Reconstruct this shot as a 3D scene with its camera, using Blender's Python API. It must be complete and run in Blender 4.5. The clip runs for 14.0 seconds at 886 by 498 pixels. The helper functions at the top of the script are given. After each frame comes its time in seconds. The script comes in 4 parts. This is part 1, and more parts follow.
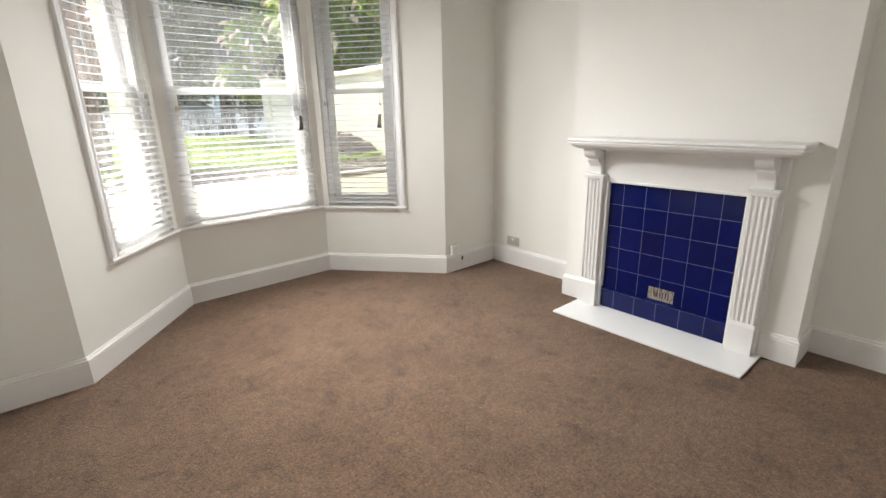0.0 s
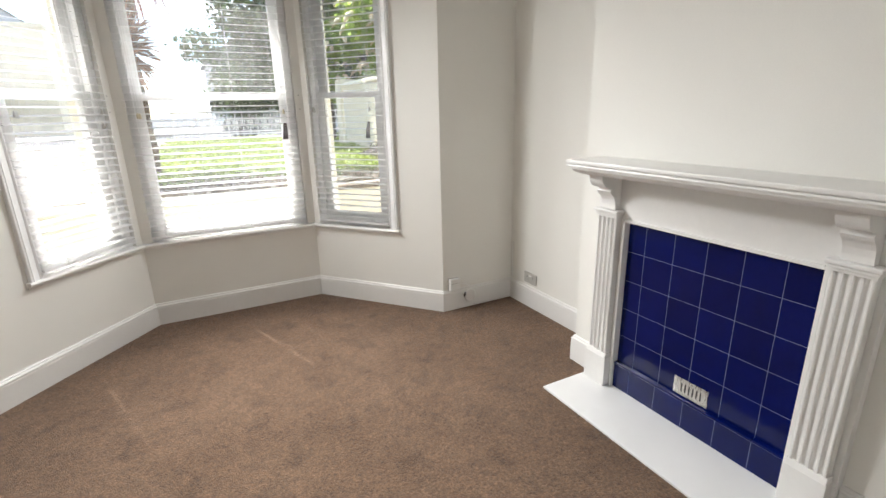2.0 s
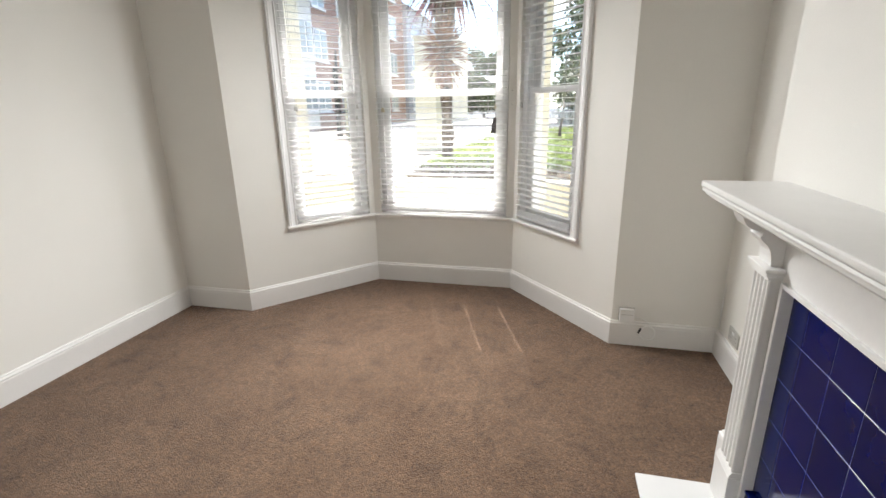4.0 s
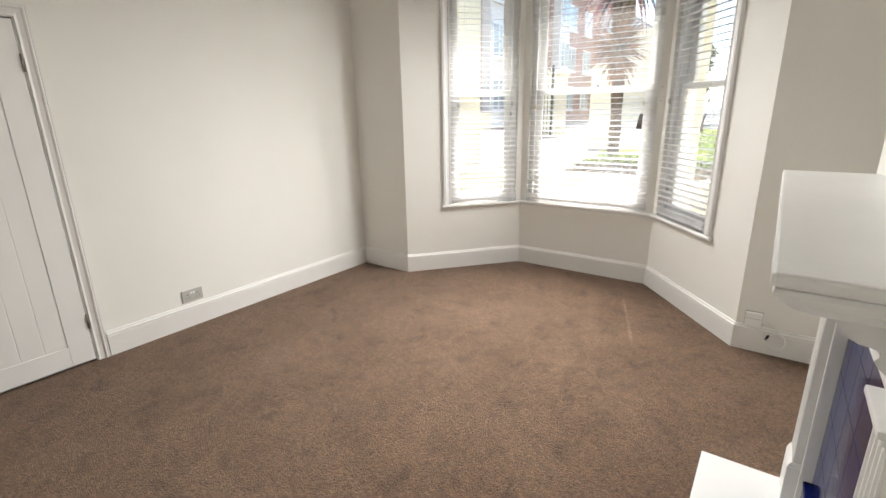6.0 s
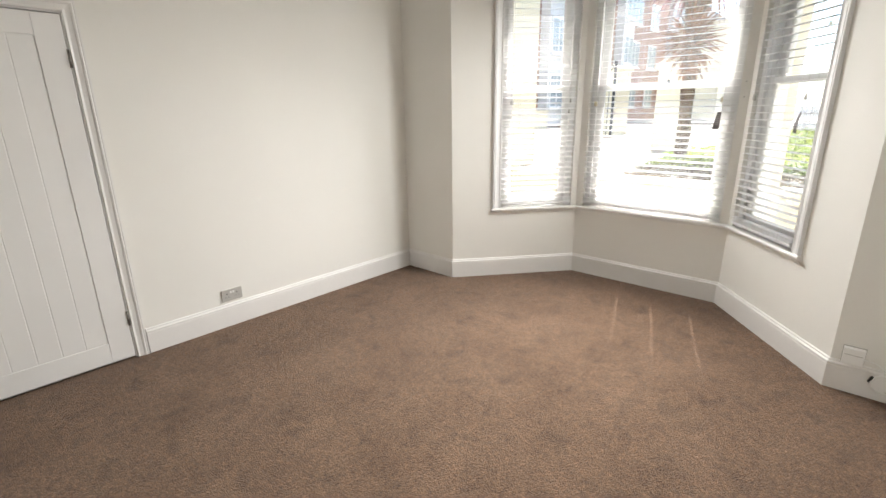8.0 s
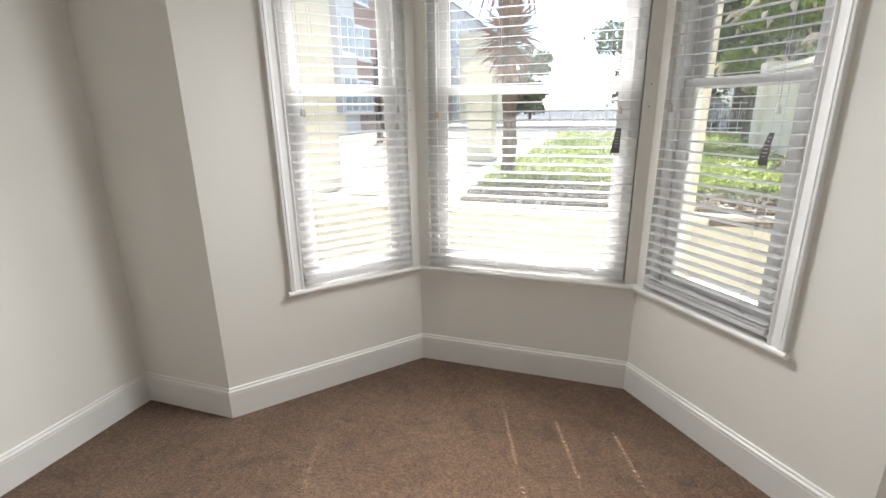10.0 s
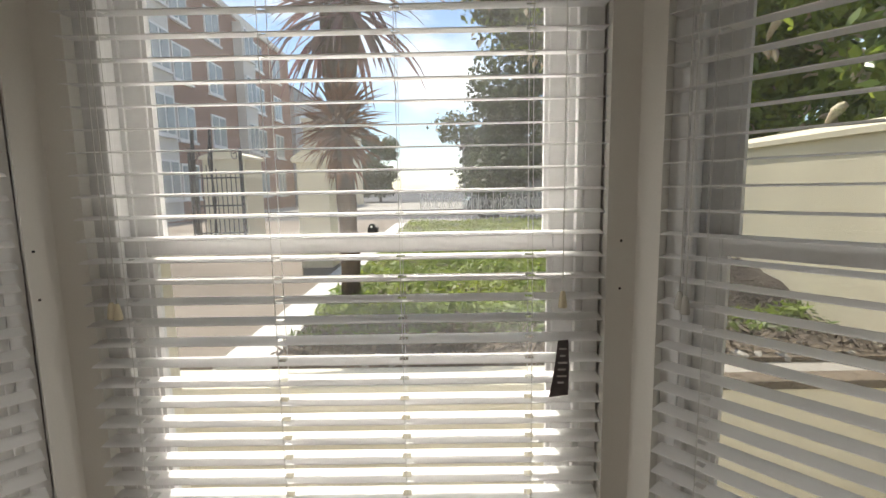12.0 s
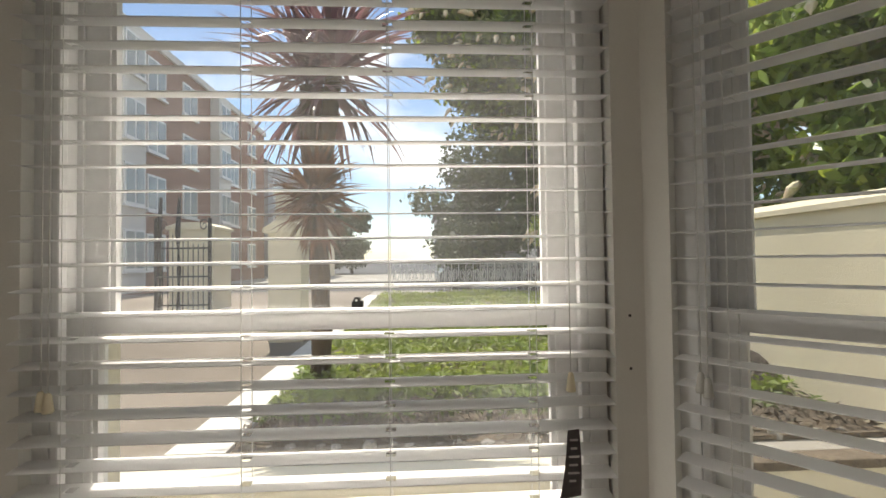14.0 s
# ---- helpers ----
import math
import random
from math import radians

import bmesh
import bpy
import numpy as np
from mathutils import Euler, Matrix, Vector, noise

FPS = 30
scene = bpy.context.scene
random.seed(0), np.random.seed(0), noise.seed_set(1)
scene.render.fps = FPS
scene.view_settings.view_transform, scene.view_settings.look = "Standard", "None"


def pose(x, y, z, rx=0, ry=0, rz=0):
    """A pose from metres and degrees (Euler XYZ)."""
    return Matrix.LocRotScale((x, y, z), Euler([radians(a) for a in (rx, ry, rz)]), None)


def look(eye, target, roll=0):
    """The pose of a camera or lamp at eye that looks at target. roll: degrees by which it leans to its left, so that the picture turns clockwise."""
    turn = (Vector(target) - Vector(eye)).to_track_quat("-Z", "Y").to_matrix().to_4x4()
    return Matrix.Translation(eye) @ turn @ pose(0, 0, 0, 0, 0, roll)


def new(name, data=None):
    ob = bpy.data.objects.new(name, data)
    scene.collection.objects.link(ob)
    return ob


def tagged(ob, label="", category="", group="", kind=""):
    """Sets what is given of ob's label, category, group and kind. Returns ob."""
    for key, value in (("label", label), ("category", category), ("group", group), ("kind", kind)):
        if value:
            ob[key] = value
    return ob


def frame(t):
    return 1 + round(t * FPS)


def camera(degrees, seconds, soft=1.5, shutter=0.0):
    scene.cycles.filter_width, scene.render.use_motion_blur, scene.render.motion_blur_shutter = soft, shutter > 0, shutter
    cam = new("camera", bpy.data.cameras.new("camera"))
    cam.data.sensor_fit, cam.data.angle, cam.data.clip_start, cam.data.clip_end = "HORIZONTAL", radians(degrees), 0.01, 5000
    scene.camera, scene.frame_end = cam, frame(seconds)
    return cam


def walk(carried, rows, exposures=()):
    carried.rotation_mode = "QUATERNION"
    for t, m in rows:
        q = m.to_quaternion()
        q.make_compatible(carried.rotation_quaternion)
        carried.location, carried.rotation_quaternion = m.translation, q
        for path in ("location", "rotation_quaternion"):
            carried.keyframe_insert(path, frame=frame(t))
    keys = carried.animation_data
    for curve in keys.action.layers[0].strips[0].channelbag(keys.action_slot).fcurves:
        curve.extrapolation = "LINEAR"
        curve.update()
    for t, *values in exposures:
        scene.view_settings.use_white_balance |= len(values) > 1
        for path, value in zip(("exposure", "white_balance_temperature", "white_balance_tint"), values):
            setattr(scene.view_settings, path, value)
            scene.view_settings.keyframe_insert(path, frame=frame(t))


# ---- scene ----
cam = camera(87.1, 14.0)
EXPOSURES = [(0, 1.87, 6350, 10), (1.5, 1.82, 6300, 10), (3.5, 1.78, 6250, 10), (6, 1.95, 6450, 10), (7.5, 2.03, 6450, 10), (10, 1.58, 6250, 10), (10.5, 1.33, 6400, 10), (11, 0.74, 6500, 10), (12.2, 0.42, 6900, 10), (14, 0.36, 7050, 10)]
PATH = [
    (0, (0.554, -0.066, 1.442), (1.804, 1.388, 0.874), -1.3),
    (0.5, (0.776, -0.066, 1.451), (2.007, 1.404, 0.881), -1.8),
    (1, (1.056, -0.008, 1.472), (2.276, 1.47, 0.901), -1.5),
    (1.5, (1.389, 0.07, 1.488), (2.542, 1.6, 0.917), -1.6),
    (2, (1.702, 0.052, 1.488), (2.588, 1.754, 0.922), -1.3),
    (2.5, (1.976, 0.031, 1.5), (2.544, 1.863, 0.933), -0.9),
    (3, (2.267, 0.078, 1.49), (2.459, 1.988, 0.931), -1.2),
    (3.5, (2.579, 0.083, 1.498), (2.41, 1.994, 0.933), -1.1),
    (6, (3.317, -0.245, 1.466), (2.195, 1.312, 0.904), -1.0),
    (6.5, (3.365, -0.26, 1.429), (2.063, 1.157, 0.886), -0.8),
    (7, (3.361, -0.248, 1.438), (1.903, 1.006, 0.888), -0.8),
    (7.5, (3.342, -0.187, 1.456), (1.939, 1.123, 0.895), -1.0),
    (9.8, (2.309, 1.189, 1.493), (1.639, 2.987, 0.929), -0.4),
    (10, (2.27, 1.372, 1.522), (1.666, 3.192, 0.954), -0.8),
    (10.5, (2.183, 1.878, 1.557), (1.745, 3.749, 1.001), -1.1),
    (11, (2.064, 2.338, 1.647), (1.817, 4.241, 1.082), -1.1),
    (11.5, (2.113, 2.699, 1.657), (1.996, 4.648, 1.224), -1.1),
    (12, (2.117, 2.918, 1.745), (2.097, 4.901, 1.489), -1.0),
    (12.5, (2.046, 2.964, 1.817), (2.08, 4.964, 1.768), -0.7),
    (13, (2.03, 2.989, 1.821), (2.099, 4.987, 1.892), -0.7),
    (13.5, (2.039, 3.0, 1.809), (2.122, 4.994, 1.926), -0.8),
    (14, (2.073, 3.007, 1.742), (2.18, 5.003, 1.791), -0.7),
]
walk(cam, [(t, look(eye, target, roll)) for t, eye, target, roll in PATH], EXPOSURES)

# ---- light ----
FILL_POWER = 5.4
SUN_TO = Vector((-0.1728, 0.4962, 0.8508))
world = bpy.data.worlds.new("sky")
scene.world = world
world.use_nodes = True
wn, wl = world.node_tree.nodes, world.node_tree.links
sky = wn.new("ShaderNodeTexSky")
sky.sky_type = "NISHITA"
sky.sun_disc = False
sky.sun_elevation = radians(58.3)
sky.sun_rotation = radians(-19.2)
sky.dust_density = 0.2
sky.ozone_density = 2.5
wco = wn.new("ShaderNodeTexCoord")
wmap = wn.new("ShaderNodeMapping")
wmap.inputs["Scale"].default_value = (1.0, 1.0, 2.2)
cloud = wn.new("ShaderNodeTexNoise")
cloud.inputs["Scale"].default_value = 3.2
cloud.inputs["Detail"].default_value = 7.0
cramp = wn.new("ShaderNodeValToRGB")
cramp.color_ramp.elements[0].position = 0.47
cramp.color_ramp.elements[1].position = 0.68
wmix = wn.new("ShaderNodeMix")
wmix.data_type = "RGBA"
wmix.inputs[7].default_value = (8.4, 8.8, 9.4, 1)
wl.new(wco.outputs["Generated"], wmap.inputs["Vector"])
wl.new(wmap.outputs["Vector"], cloud.inputs["Vector"])
wl.new(cloud.outputs["Fac"], cramp.inputs["Fac"])
wl.new(cramp.outputs["Color"], wmix.inputs[0])
wl.new(sky.outputs["Color"], wmix.inputs[6])
wl.new(wmix.outputs[2], wn["Background"].inputs["Color"])
wn["Background"].inputs["Strength"].default_value = 0.135

sun = new("sun", bpy.data.lights.new("sun", "SUN"))
sun.data.energy = 4.9
sun.data.angle = radians(0.25)
sun.data.color = (1.0, 0.95, 0.88)
sun.matrix_world = look(SUN_TO * 30, (0, 0, 0))


# ---- materials ----
def material(name, color, rough=0.6, metal=0.0, vary=0.06, scale=6.0, grain=0.0, gscale=120.0, bump=0.0, island=0.0, second=None,
             transmission=0.0, fine=0.0, bdist=0.01, coat=0.0, stretch=(1, 1, 1), per_object=0.0, alpha_sheen=0.0, thin=0.0):
    """A surface with a slow and a fine variation of its colour, a fine relief, and optional change from piece to piece."""
    m = bpy.data.materials.new(name)
    m.use_nodes = True
    n, l = m.node_tree.nodes, m.node_tree.links
    b = n["Principled BSDF"]
    b.inputs["Roughness"].default_value = rough
    b.inputs["Metallic"].default_value = metal
    b.inputs["Transmission Weight"].default_value = transmission
    b.inputs["Coat Weight"].default_value = coat
    b.inputs["Sheen Weight"].default_value = alpha_sheen
    co = n.new("ShaderNodeTexCoord")
    mp = n.new("ShaderNodeMapping")
    mp.inputs["Scale"].default_value = stretch
    l.new(co.outputs["Object"], mp.inputs["Vector"])

    def noise_node(s, d):
        t = n.new("ShaderNodeTexNoise")
        t.inputs["Scale"].default_value = s
        t.inputs["Detail"].default_value = d
        l.new(mp.outputs["Vector"], t.inputs["Vector"])
        return t

    def mix(fac, a, bb, blend="MIX"):
        x = n.new("ShaderNodeMix")
        x.data_type, x.blend_type = "RGBA", blend
        for sock, v in ((0, fac), (6, a), (7, bb)):
            if isinstance(v, (float, int)):
                x.inputs[sock].default_value = v
            elif isinstance(v, tuple):
                x.inputs[sock].default_value = (*v, 1)
            else:
                l.new(v, x.inputs[sock])
        return x.outputs[2]

    def grey(fac, lo, hi, p0=0.3, p1=0.7):
        r = n.new("ShaderNodeMapRange")
        r.inputs["From Min"].default_value, r.inputs["From Max"].default_value = p0, p1
        r.inputs["To Min"].default_value, r.inputs["To Max"].default_value = lo, hi
        l.new(fac, r.inputs["Value"])
        return r.outputs["Result"]

    slow = noise_node(scale, 4.0)
    base = mix(grey(slow.outputs["Fac"], 0, 1), color, tuple(second) if second else tuple(c * (1 - 2 * vary) for c in color))
    small = None
    if grain or bump:
        small = noise_node(gscale, 3.0)
    if grain:
        base = mix(1.0, base, mix(grey(small.outputs["Fac"], 0, 1), (1 - grain,) * 3, (1 + grain,) * 3), "MULTIPLY")
    if island:
        g = n.new("ShaderNodeNewGeometry")
        base = mix(1.0, base, mix(g.outputs["Random Per Island"], (1 - island,) * 3, (1 + island,) * 3), "MULTIPLY")
    if per_object:
        o = n.new("ShaderNodeObjectInfo")
        base = mix(1.0, base, mix(o.outputs["Random"], (1 - per_object,) * 3, (1 + per_object,) * 3), "MULTIPLY")
    l.new(base, b.inputs["Base Color"])
    l.new(grey(slow.outputs["Fac"], max(rough - 0.06, 0.02), min(rough + 0.06, 1)), b.inputs["Roughness"])
    if bump:
        k = n.new("ShaderNodeBump")
        k.inputs["Strength"].default_value = bump
        k.inputs["Distance"].default_value = bdist
        l.new(small.outputs["Fac"], k.inputs["Height"])
        l.new(k.outputs["Normal"], b.inputs["Normal"])
    if thin:
        t = n.new("ShaderNodeBsdfTranslucent")
        l.new(base, t.inputs["Color"])
        x = n.new("ShaderNodeMixShader")
        x.inputs[0].default_value = thin
        l.new(b.outputs["BSDF"], x.inputs[1])
        l.new(t.outputs["BSDF"], x.inputs[2])
        l.new(x.outputs[0], n["Material Output"].inputs["Surface"])
    return m


PAINT = material("wall_paint", (0.84, 0.828, 0.785), 0.75, vary=0.012, scale=1.6, grain=0.015, gscale=260, bump=0.08, bdist=0.002)
CEIL = material("ceiling_paint", (0.82, 0.81, 0.78), 0.85, vary=0.01, scale=1.2, bump=0.05, gscale=200, bdist=0.002)
GLOSS = material("gloss_paint", (0.82, 0.81, 0.79), 0.36, vary=0.015, scale=5, grain=0.01, gscale=60, bump=0.025, bdist=0.002)
SATIN = material("satin_paint", (0.83, 0.825, 0.81), 0.42, vary=0.012, scale=4, bump=0.05, gscale=90, bdist=0.002)
FRAMEPAINT = material("window_paint", (0.85, 0.85, 0.85), 0.38, vary=0.02, scale=7, grain=0.02, gscale=80, bump=0.05, bdist=0.002)
SLATM = material("blind_white", (0.90, 0.90, 0.90), 0.42, vary=0.01, scale=6, per_object=0.02, bump=0.03, gscale=150, bdist=0.001, thin=0.36)
CORD = material("white_cord", (0.75, 0.75, 0.73), 0.8, vary=0.05, scale=60)
CREAM_KNOB = material("cream_plastic", (0.62, 0.55, 0.40), 0.4, vary=0.03)
TAGM = material("grey_card_tag", (0.16, 0.14, 0.14), 0.6, vary=0.12, scale=40)
TAGINK = material("tag_print", (0.55, 0.53, 0.52), 0.7, vary=0.05)
GREYPL = material("grey_plastic", (0.50, 0.49, 0.46), 0.35, vary=0.02)
WHITEPL = material("white_plastic", (0.88, 0.88, 0.86), 0.35, vary=0.02)
DARKPL = material("dark_slot", (0.03, 0.03, 0.03), 0.5, vary=0.05)
CHROME = material("brushed_nickel", (0.27, 0.255, 0.235), 0.34, metal=1.0, vary=0.06, scale=30)
STEEL = material("steel_plate", (0.62, 0.60, 0.56), 0.28, metal=1.0, vary=0.08, scale=14, grain=0.04, gscale=200, stretch=(1, 8, 1))
TILE = material("blue_glaze", (0.0014, 0.0062, 0.088), 0.12, vary=0.12, scale=9, per_object=0.16, coat=0.0, bump=0.05, gscale=14, bdist=0.004, second=(0.0012, 0.005, 0.066))
TILE.node_tree.nodes["Principled BSDF"].inputs["Specular IOR Level"].default_value = 0.3
GROUT = material("grout", (0.21, 0.25, 0.42), 0.85, vary=0.08, scale=20, grain=0.06)
HEARTHM = material("hearth_paint", (0.83, 0.83, 0.82), 0.35, vary=0.02, scale=5, bump=0.08, gscale=30, bdist=0.003)
CREAM = material("cream_render", (0.76, 0.71, 0.57), 0.85, vary=0.05, scale=1.1, grain=0.05, gscale=70, bump=0.25, bdist=0.006)
CREAMW = material("cream_wall_old", (0.80, 0.73, 0.55), 0.9, vary=0.09, scale=0.9, grain=0.06, gscale=45, bump=0.3, bdist=0.008)
PAVE = material("pale_paving", (0.37, 0.345, 0.305), 0.85, vary=0.10, scale=1.3, grain=0.08, gscale=60, bump=0.2, bdist=0.005)
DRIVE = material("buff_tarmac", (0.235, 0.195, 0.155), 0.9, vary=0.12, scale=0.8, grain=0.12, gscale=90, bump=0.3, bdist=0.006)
ROADM = material("asphalt", (0.075, 0.075, 0.078), 0.88, vary=0.15, scale=0.6, grain=0.15, gscale=80, bump=0.3, bdist=0.005)
SOIL = material("soil", (0.16, 0.125, 0.09), 0.95, vary=0.2, scale=3, grain=0.25, gscale=30, bump=0.6, bdist=0.03)
BRICKM = material("red_brick", (0.35, 0.215, 0.165), 0.85, vary=0.10, scale=0.7, grain=0.18, gscale=14, bump=0.2, bdist=0.01, stretch=(1, 1, 3))
STONEW = material("white_render", (0.68, 0.66, 0.62), 0.85, vary=0.05, scale=0.6, grain=0.04, gscale=20)
GREYB = material("grey_render", (0.42, 0.43, 0.44), 0.85, vary=0.06, scale=0.6, grain=0.05, gscale=18)
ROOFM = material("slate_roof", (0.14, 0.135, 0.14), 0.7, vary=0.12, scale=1.5, grain=0.1, gscale=20)
UPVC = material("white_window", (0.75, 0.75, 0.74), 0.4, vary=0.02)
DARKGLASS = material("window_glass_dark", (0.40, 0.45, 0.45), 0.2, vary=0.2, scale=0.9)
IRON = material("black_iron", (0.02, 0.02, 0.022), 0.5, metal=0.3, vary=0.2, scale=20)
BARK = material("palm_bark", (0.14, 0.095, 0.06), 0.95, vary=0.18, scale=6, grain=0.3, gscale=22, bump=0.8, bdist=0.03, stretch=(1, 1, 0.35))
BARK2 = material("tree_bark", (0.12, 0.10, 0.08), 0.95, vary=0.18, scale=5, grain=0.25, gscale=18, bump=0.7, bdist=0.03, stretch=(1, 1, 0.3))
PALMLEAF = material("cordyline_leaf", (0.27, 0.115, 0.145), 0.4, vary=0.1, scale=2.5, island=0.45, second=(0.20, 0.15, 0.125), thin=0.35)
DEADLEAF = material("dry_leaf", (0.27, 0.125, 0.06), 0.7, vary=0.1, scale=5, island=0.4, second=(0.20, 0.09, 0.045), thin=0.3)
LEAFDARK = material("dark_leaf", (0.065, 0.10, 0.045), 0.5, vary=0.1, scale=1.0, island=0.5, second=(0.085, 0.105, 0.035), thin=0.3)
LEAFMID = material("mid_leaf", (0.15, 0.21, 0.045), 0.5, vary=0.1, scale=1.5, island=0.5, second=(0.11, 0.16, 0.04), thin=0.5)
LEAFBRIGHT = material("bright_leaf", (0.36, 0.42, 0.06), 0.5, vary=0.1, scale=1.5, island=0.4, second=(0.18, 0.27, 0.05), thin=0.5)
SHRUBLEAF = material("shrub_leaf", (0.33, 0.43, 0.12), 0.32, vary=0.1, scale=1.5, island=0.5, second=(0.20, 0.30, 0.06), thin=0.62)
OLIVELEAF = material("olive_leaf", (0.19, 0.21, 0.085), 0.4, vary=0.1, scale=1.5, island=0.55, second=(0.11, 0.13, 0.06), thin=0.4)
FLOWER = material("cream_blossom", (0.78, 0.72, 0.52), 0.8, vary=0.08, scale=9, island=0.22, second=(0.60, 0.42, 0.26), grain=0.25, gscale=90, bump=0.8, bdist=0.01)
HEAPM = material("heap_earth", (0.065, 0.052, 0.042), 0.95, vary=0.2, scale=5, grain=0.3, gscale=38, bump=0.8, bdist=0.03)
TWIG = material("dry_twig", (0.15, 0.12, 0.09), 0.9, vary=0.15, scale=4, island=0.5)
CARPAINT = material("silver_car_paint", (0.35, 0.36, 0.38), 0.25, metal=0.6, vary=0.03, coat=0.5)
CARBLUE = material("blue_car_paint", (0.05, 0.08, 0.16), 0.25, metal=0.3, vary=0.03, coat=0.5)
RUBBER = material("tyre_rubber", (0.02, 0.02, 0.02), 0.8, vary=0.1)


def carpet_material():
    m = material("carpet", (0.212, 0.126, 0.074), 1.0, vary=0.0, scale=2.6, second=(0.158, 0.090, 0.051), alpha_sheen=0.12)
    n, l = m.node_tree.nodes, m.node_tree.links
    b = n["Principled BSDF"]
    base = b.inputs["Base Color"].links[0].from_socket
    co = n.new("ShaderNodeTexCoord")
    tuft = n.new("ShaderNodeTexVoronoi")
    tuft.inputs["Scale"].default_value = 230
    l.new(co.outputs["Object"], tuft.inputs["Vector"])
    mid = n.new("ShaderNodeTexNoise")
    mid.inputs["Scale"].default_value = 75
    mid.inputs["Detail"].default_value = 5
    l.new(co.outputs["Object"], mid.inputs["Vector"])
    brush = n.new("ShaderNodeTexNoise")
    brush.inputs["Scale"].default_value = 7
    brush.inputs["Detail"].default_value = 5
    brush.inputs["Distortion"].default_value = 0.6
    l.new(co.outputs["Object"], brush.inputs["Vector"])

    pile = n.new("ShaderNodeTexNoise")
    pile.inputs["Scale"].default_value = 21
    pile.inputs["Detail"].default_value = 4
    pile.inputs["Distortion"].default_value = 1.2
    l.new(co.outputs["Object"], pile.inputs["Vector"])

    def ranged(s, a, z, lo, hi):
        r = n.new("ShaderNodeMapRange")
        for key, v in (("From Min", a), ("From Max", z), ("To Min", lo), ("To Max", hi)):
            r.inputs[key].default_value = v
        l.new(s, r.inputs["Value"])
        return r.outputs["Result"]

    def times(x, y):
        k = n.new("ShaderNodeMath")
        k.operation = "MULTIPLY"
        l.new(x, k.inputs[0])
        l.new(y, k.inputs[1])
        return k.outputs[0]

    fleck = n.new("ShaderNodeSeparateColor")
    l.new(tuft.outputs["Color"], fleck.inputs["Color"])
    f = times(times(ranged(fleck.outputs["Red"], 0, 1, 0.66, 1.34), ranged(mid.outputs["Fac"], 0.3, 0.7, 0.68, 1.32)), times(ranged(brush.outputs["Fac"], 0.29, 0.46, 0.72, 1.0), ranged(pile.outputs["Fac"], 0.30, 0.62, 0.80, 1.10)))
    v = n.new("ShaderNodeVectorMath")
    v.operation = "SCALE"
    l.new(base, v.inputs[0])
    l.new(f, v.inputs["Scale"])
    l.new(v.outputs[0], b.inputs["Base Color"])
    k = n.new("ShaderNodeBump")
    k.inputs["Strength"].default_value = 0.9
    k.inputs["Distance"].default_value = 0.008
    add = n.new("ShaderNodeMath")
    add.operation = "SUBTRACT"
    l.new(mid.outputs["Fac"], add.inputs[0])
    l.new(tuft.outputs["Distance"], add.inputs[1])
    l.new(add.outputs[0], k.inputs["Height"])
    l.new(k.outputs["Normal"], b.inputs["Normal"])
    return m


CARPET = carpet_material()


def glass_material():
    m = bpy.data.materials.new("clear_glass")
    m.use_nodes = True
    n, l = m.node_tree.nodes, m.node_tree.links
    b = n["Principled BSDF"]
    b.inputs["Base Color"].default_value = (0.97, 0.985, 0.975, 1)
    b.inputs["Roughness"].default_value = 0.0
    b.inputs["IOR"].default_value = 1.45
    b.inputs["Transmission Weight"].default_value = 1.0
    # a thin pale film, added to wash the panes with a veil of glare
    t = n.new("ShaderNodeBsdfTranslucent")
    t.inputs["Color"].default_value = (0.9, 0.9, 0.9, 1)
    x = n.new("ShaderNodeMixShader")
    co = n.new("ShaderNodeTexCoord")
    haze = n.new("ShaderNodeTexNoise")
    haze.inputs["Scale"].default_value = 5.0
    r = n.new("ShaderNodeMapRange")
    r.inputs["From Min"].default_value, r.inputs["From Max"].default_value = 0.3, 0.7
    r.inputs["To Min"].default_value, r.inputs["To Max"].default_value = 0.022, 0.048
    l.new(co.outputs["Object"], haze.inputs["Vector"])
    l.new(haze.outputs["Fac"], r.inputs["Value"])
    l.new(r.outputs["Result"], x.inputs[0])
    l.new(b.outputs["BSDF"], x.inputs[1])
    l.new(t.outputs["BSDF"], x.inputs[2])
    l.new(x.outputs[0], n["Material Output"].inputs["Surface"])
    return m


GLASS = glass_material()


# ---- builders ----
def mesh_of(name, bm, mat):
    me = bpy.data.meshes.new(name)
    bm.normal_update()
    bm.to_mesh(me)
    bm.free()
    for one in (mat if isinstance(mat, (list, tuple)) else [mat]):
        me.materials.append(one)
    return me


def part(name, bm, mat, parent, label=""):
    ob = new(name, mesh_of(name, bm, mat) if isinstance(bm, bmesh.types.BMesh) else bm)
    ob.parent = parent
    return tagged(ob, label)


def thing(name, m, label, category, group="", kind=""):
    ob = new(name)
    ob.empty_display_size = 0.1
    ob.matrix_world = m
    return tagged(ob, label, category, group, kind)


def solid(name, bm, mat, label, category, kind="", group="", m=None):
    ob = new(name, mesh_of(name, bm, mat))
    if m is not None:
        ob.matrix_world = m
    return tagged(ob, label, category, group, kind)


def box(lo, hi, bevel=0.0, bm=None, seg=2):
    own = bmesh.new()
    bmesh.ops.create_cube(own, size=1.0)
    for v in own.verts:
        v.co = Vector([(lo[i] + hi[i]) / 2 + v.co[i] * (hi[i] - lo[i]) for i in range(3)])
    if bevel:
        bmesh.ops.bevel(own, geom=own.edges[:], offset=bevel, segments=seg, affect="EDGES", profile=0.6)
    return join(bm, own)


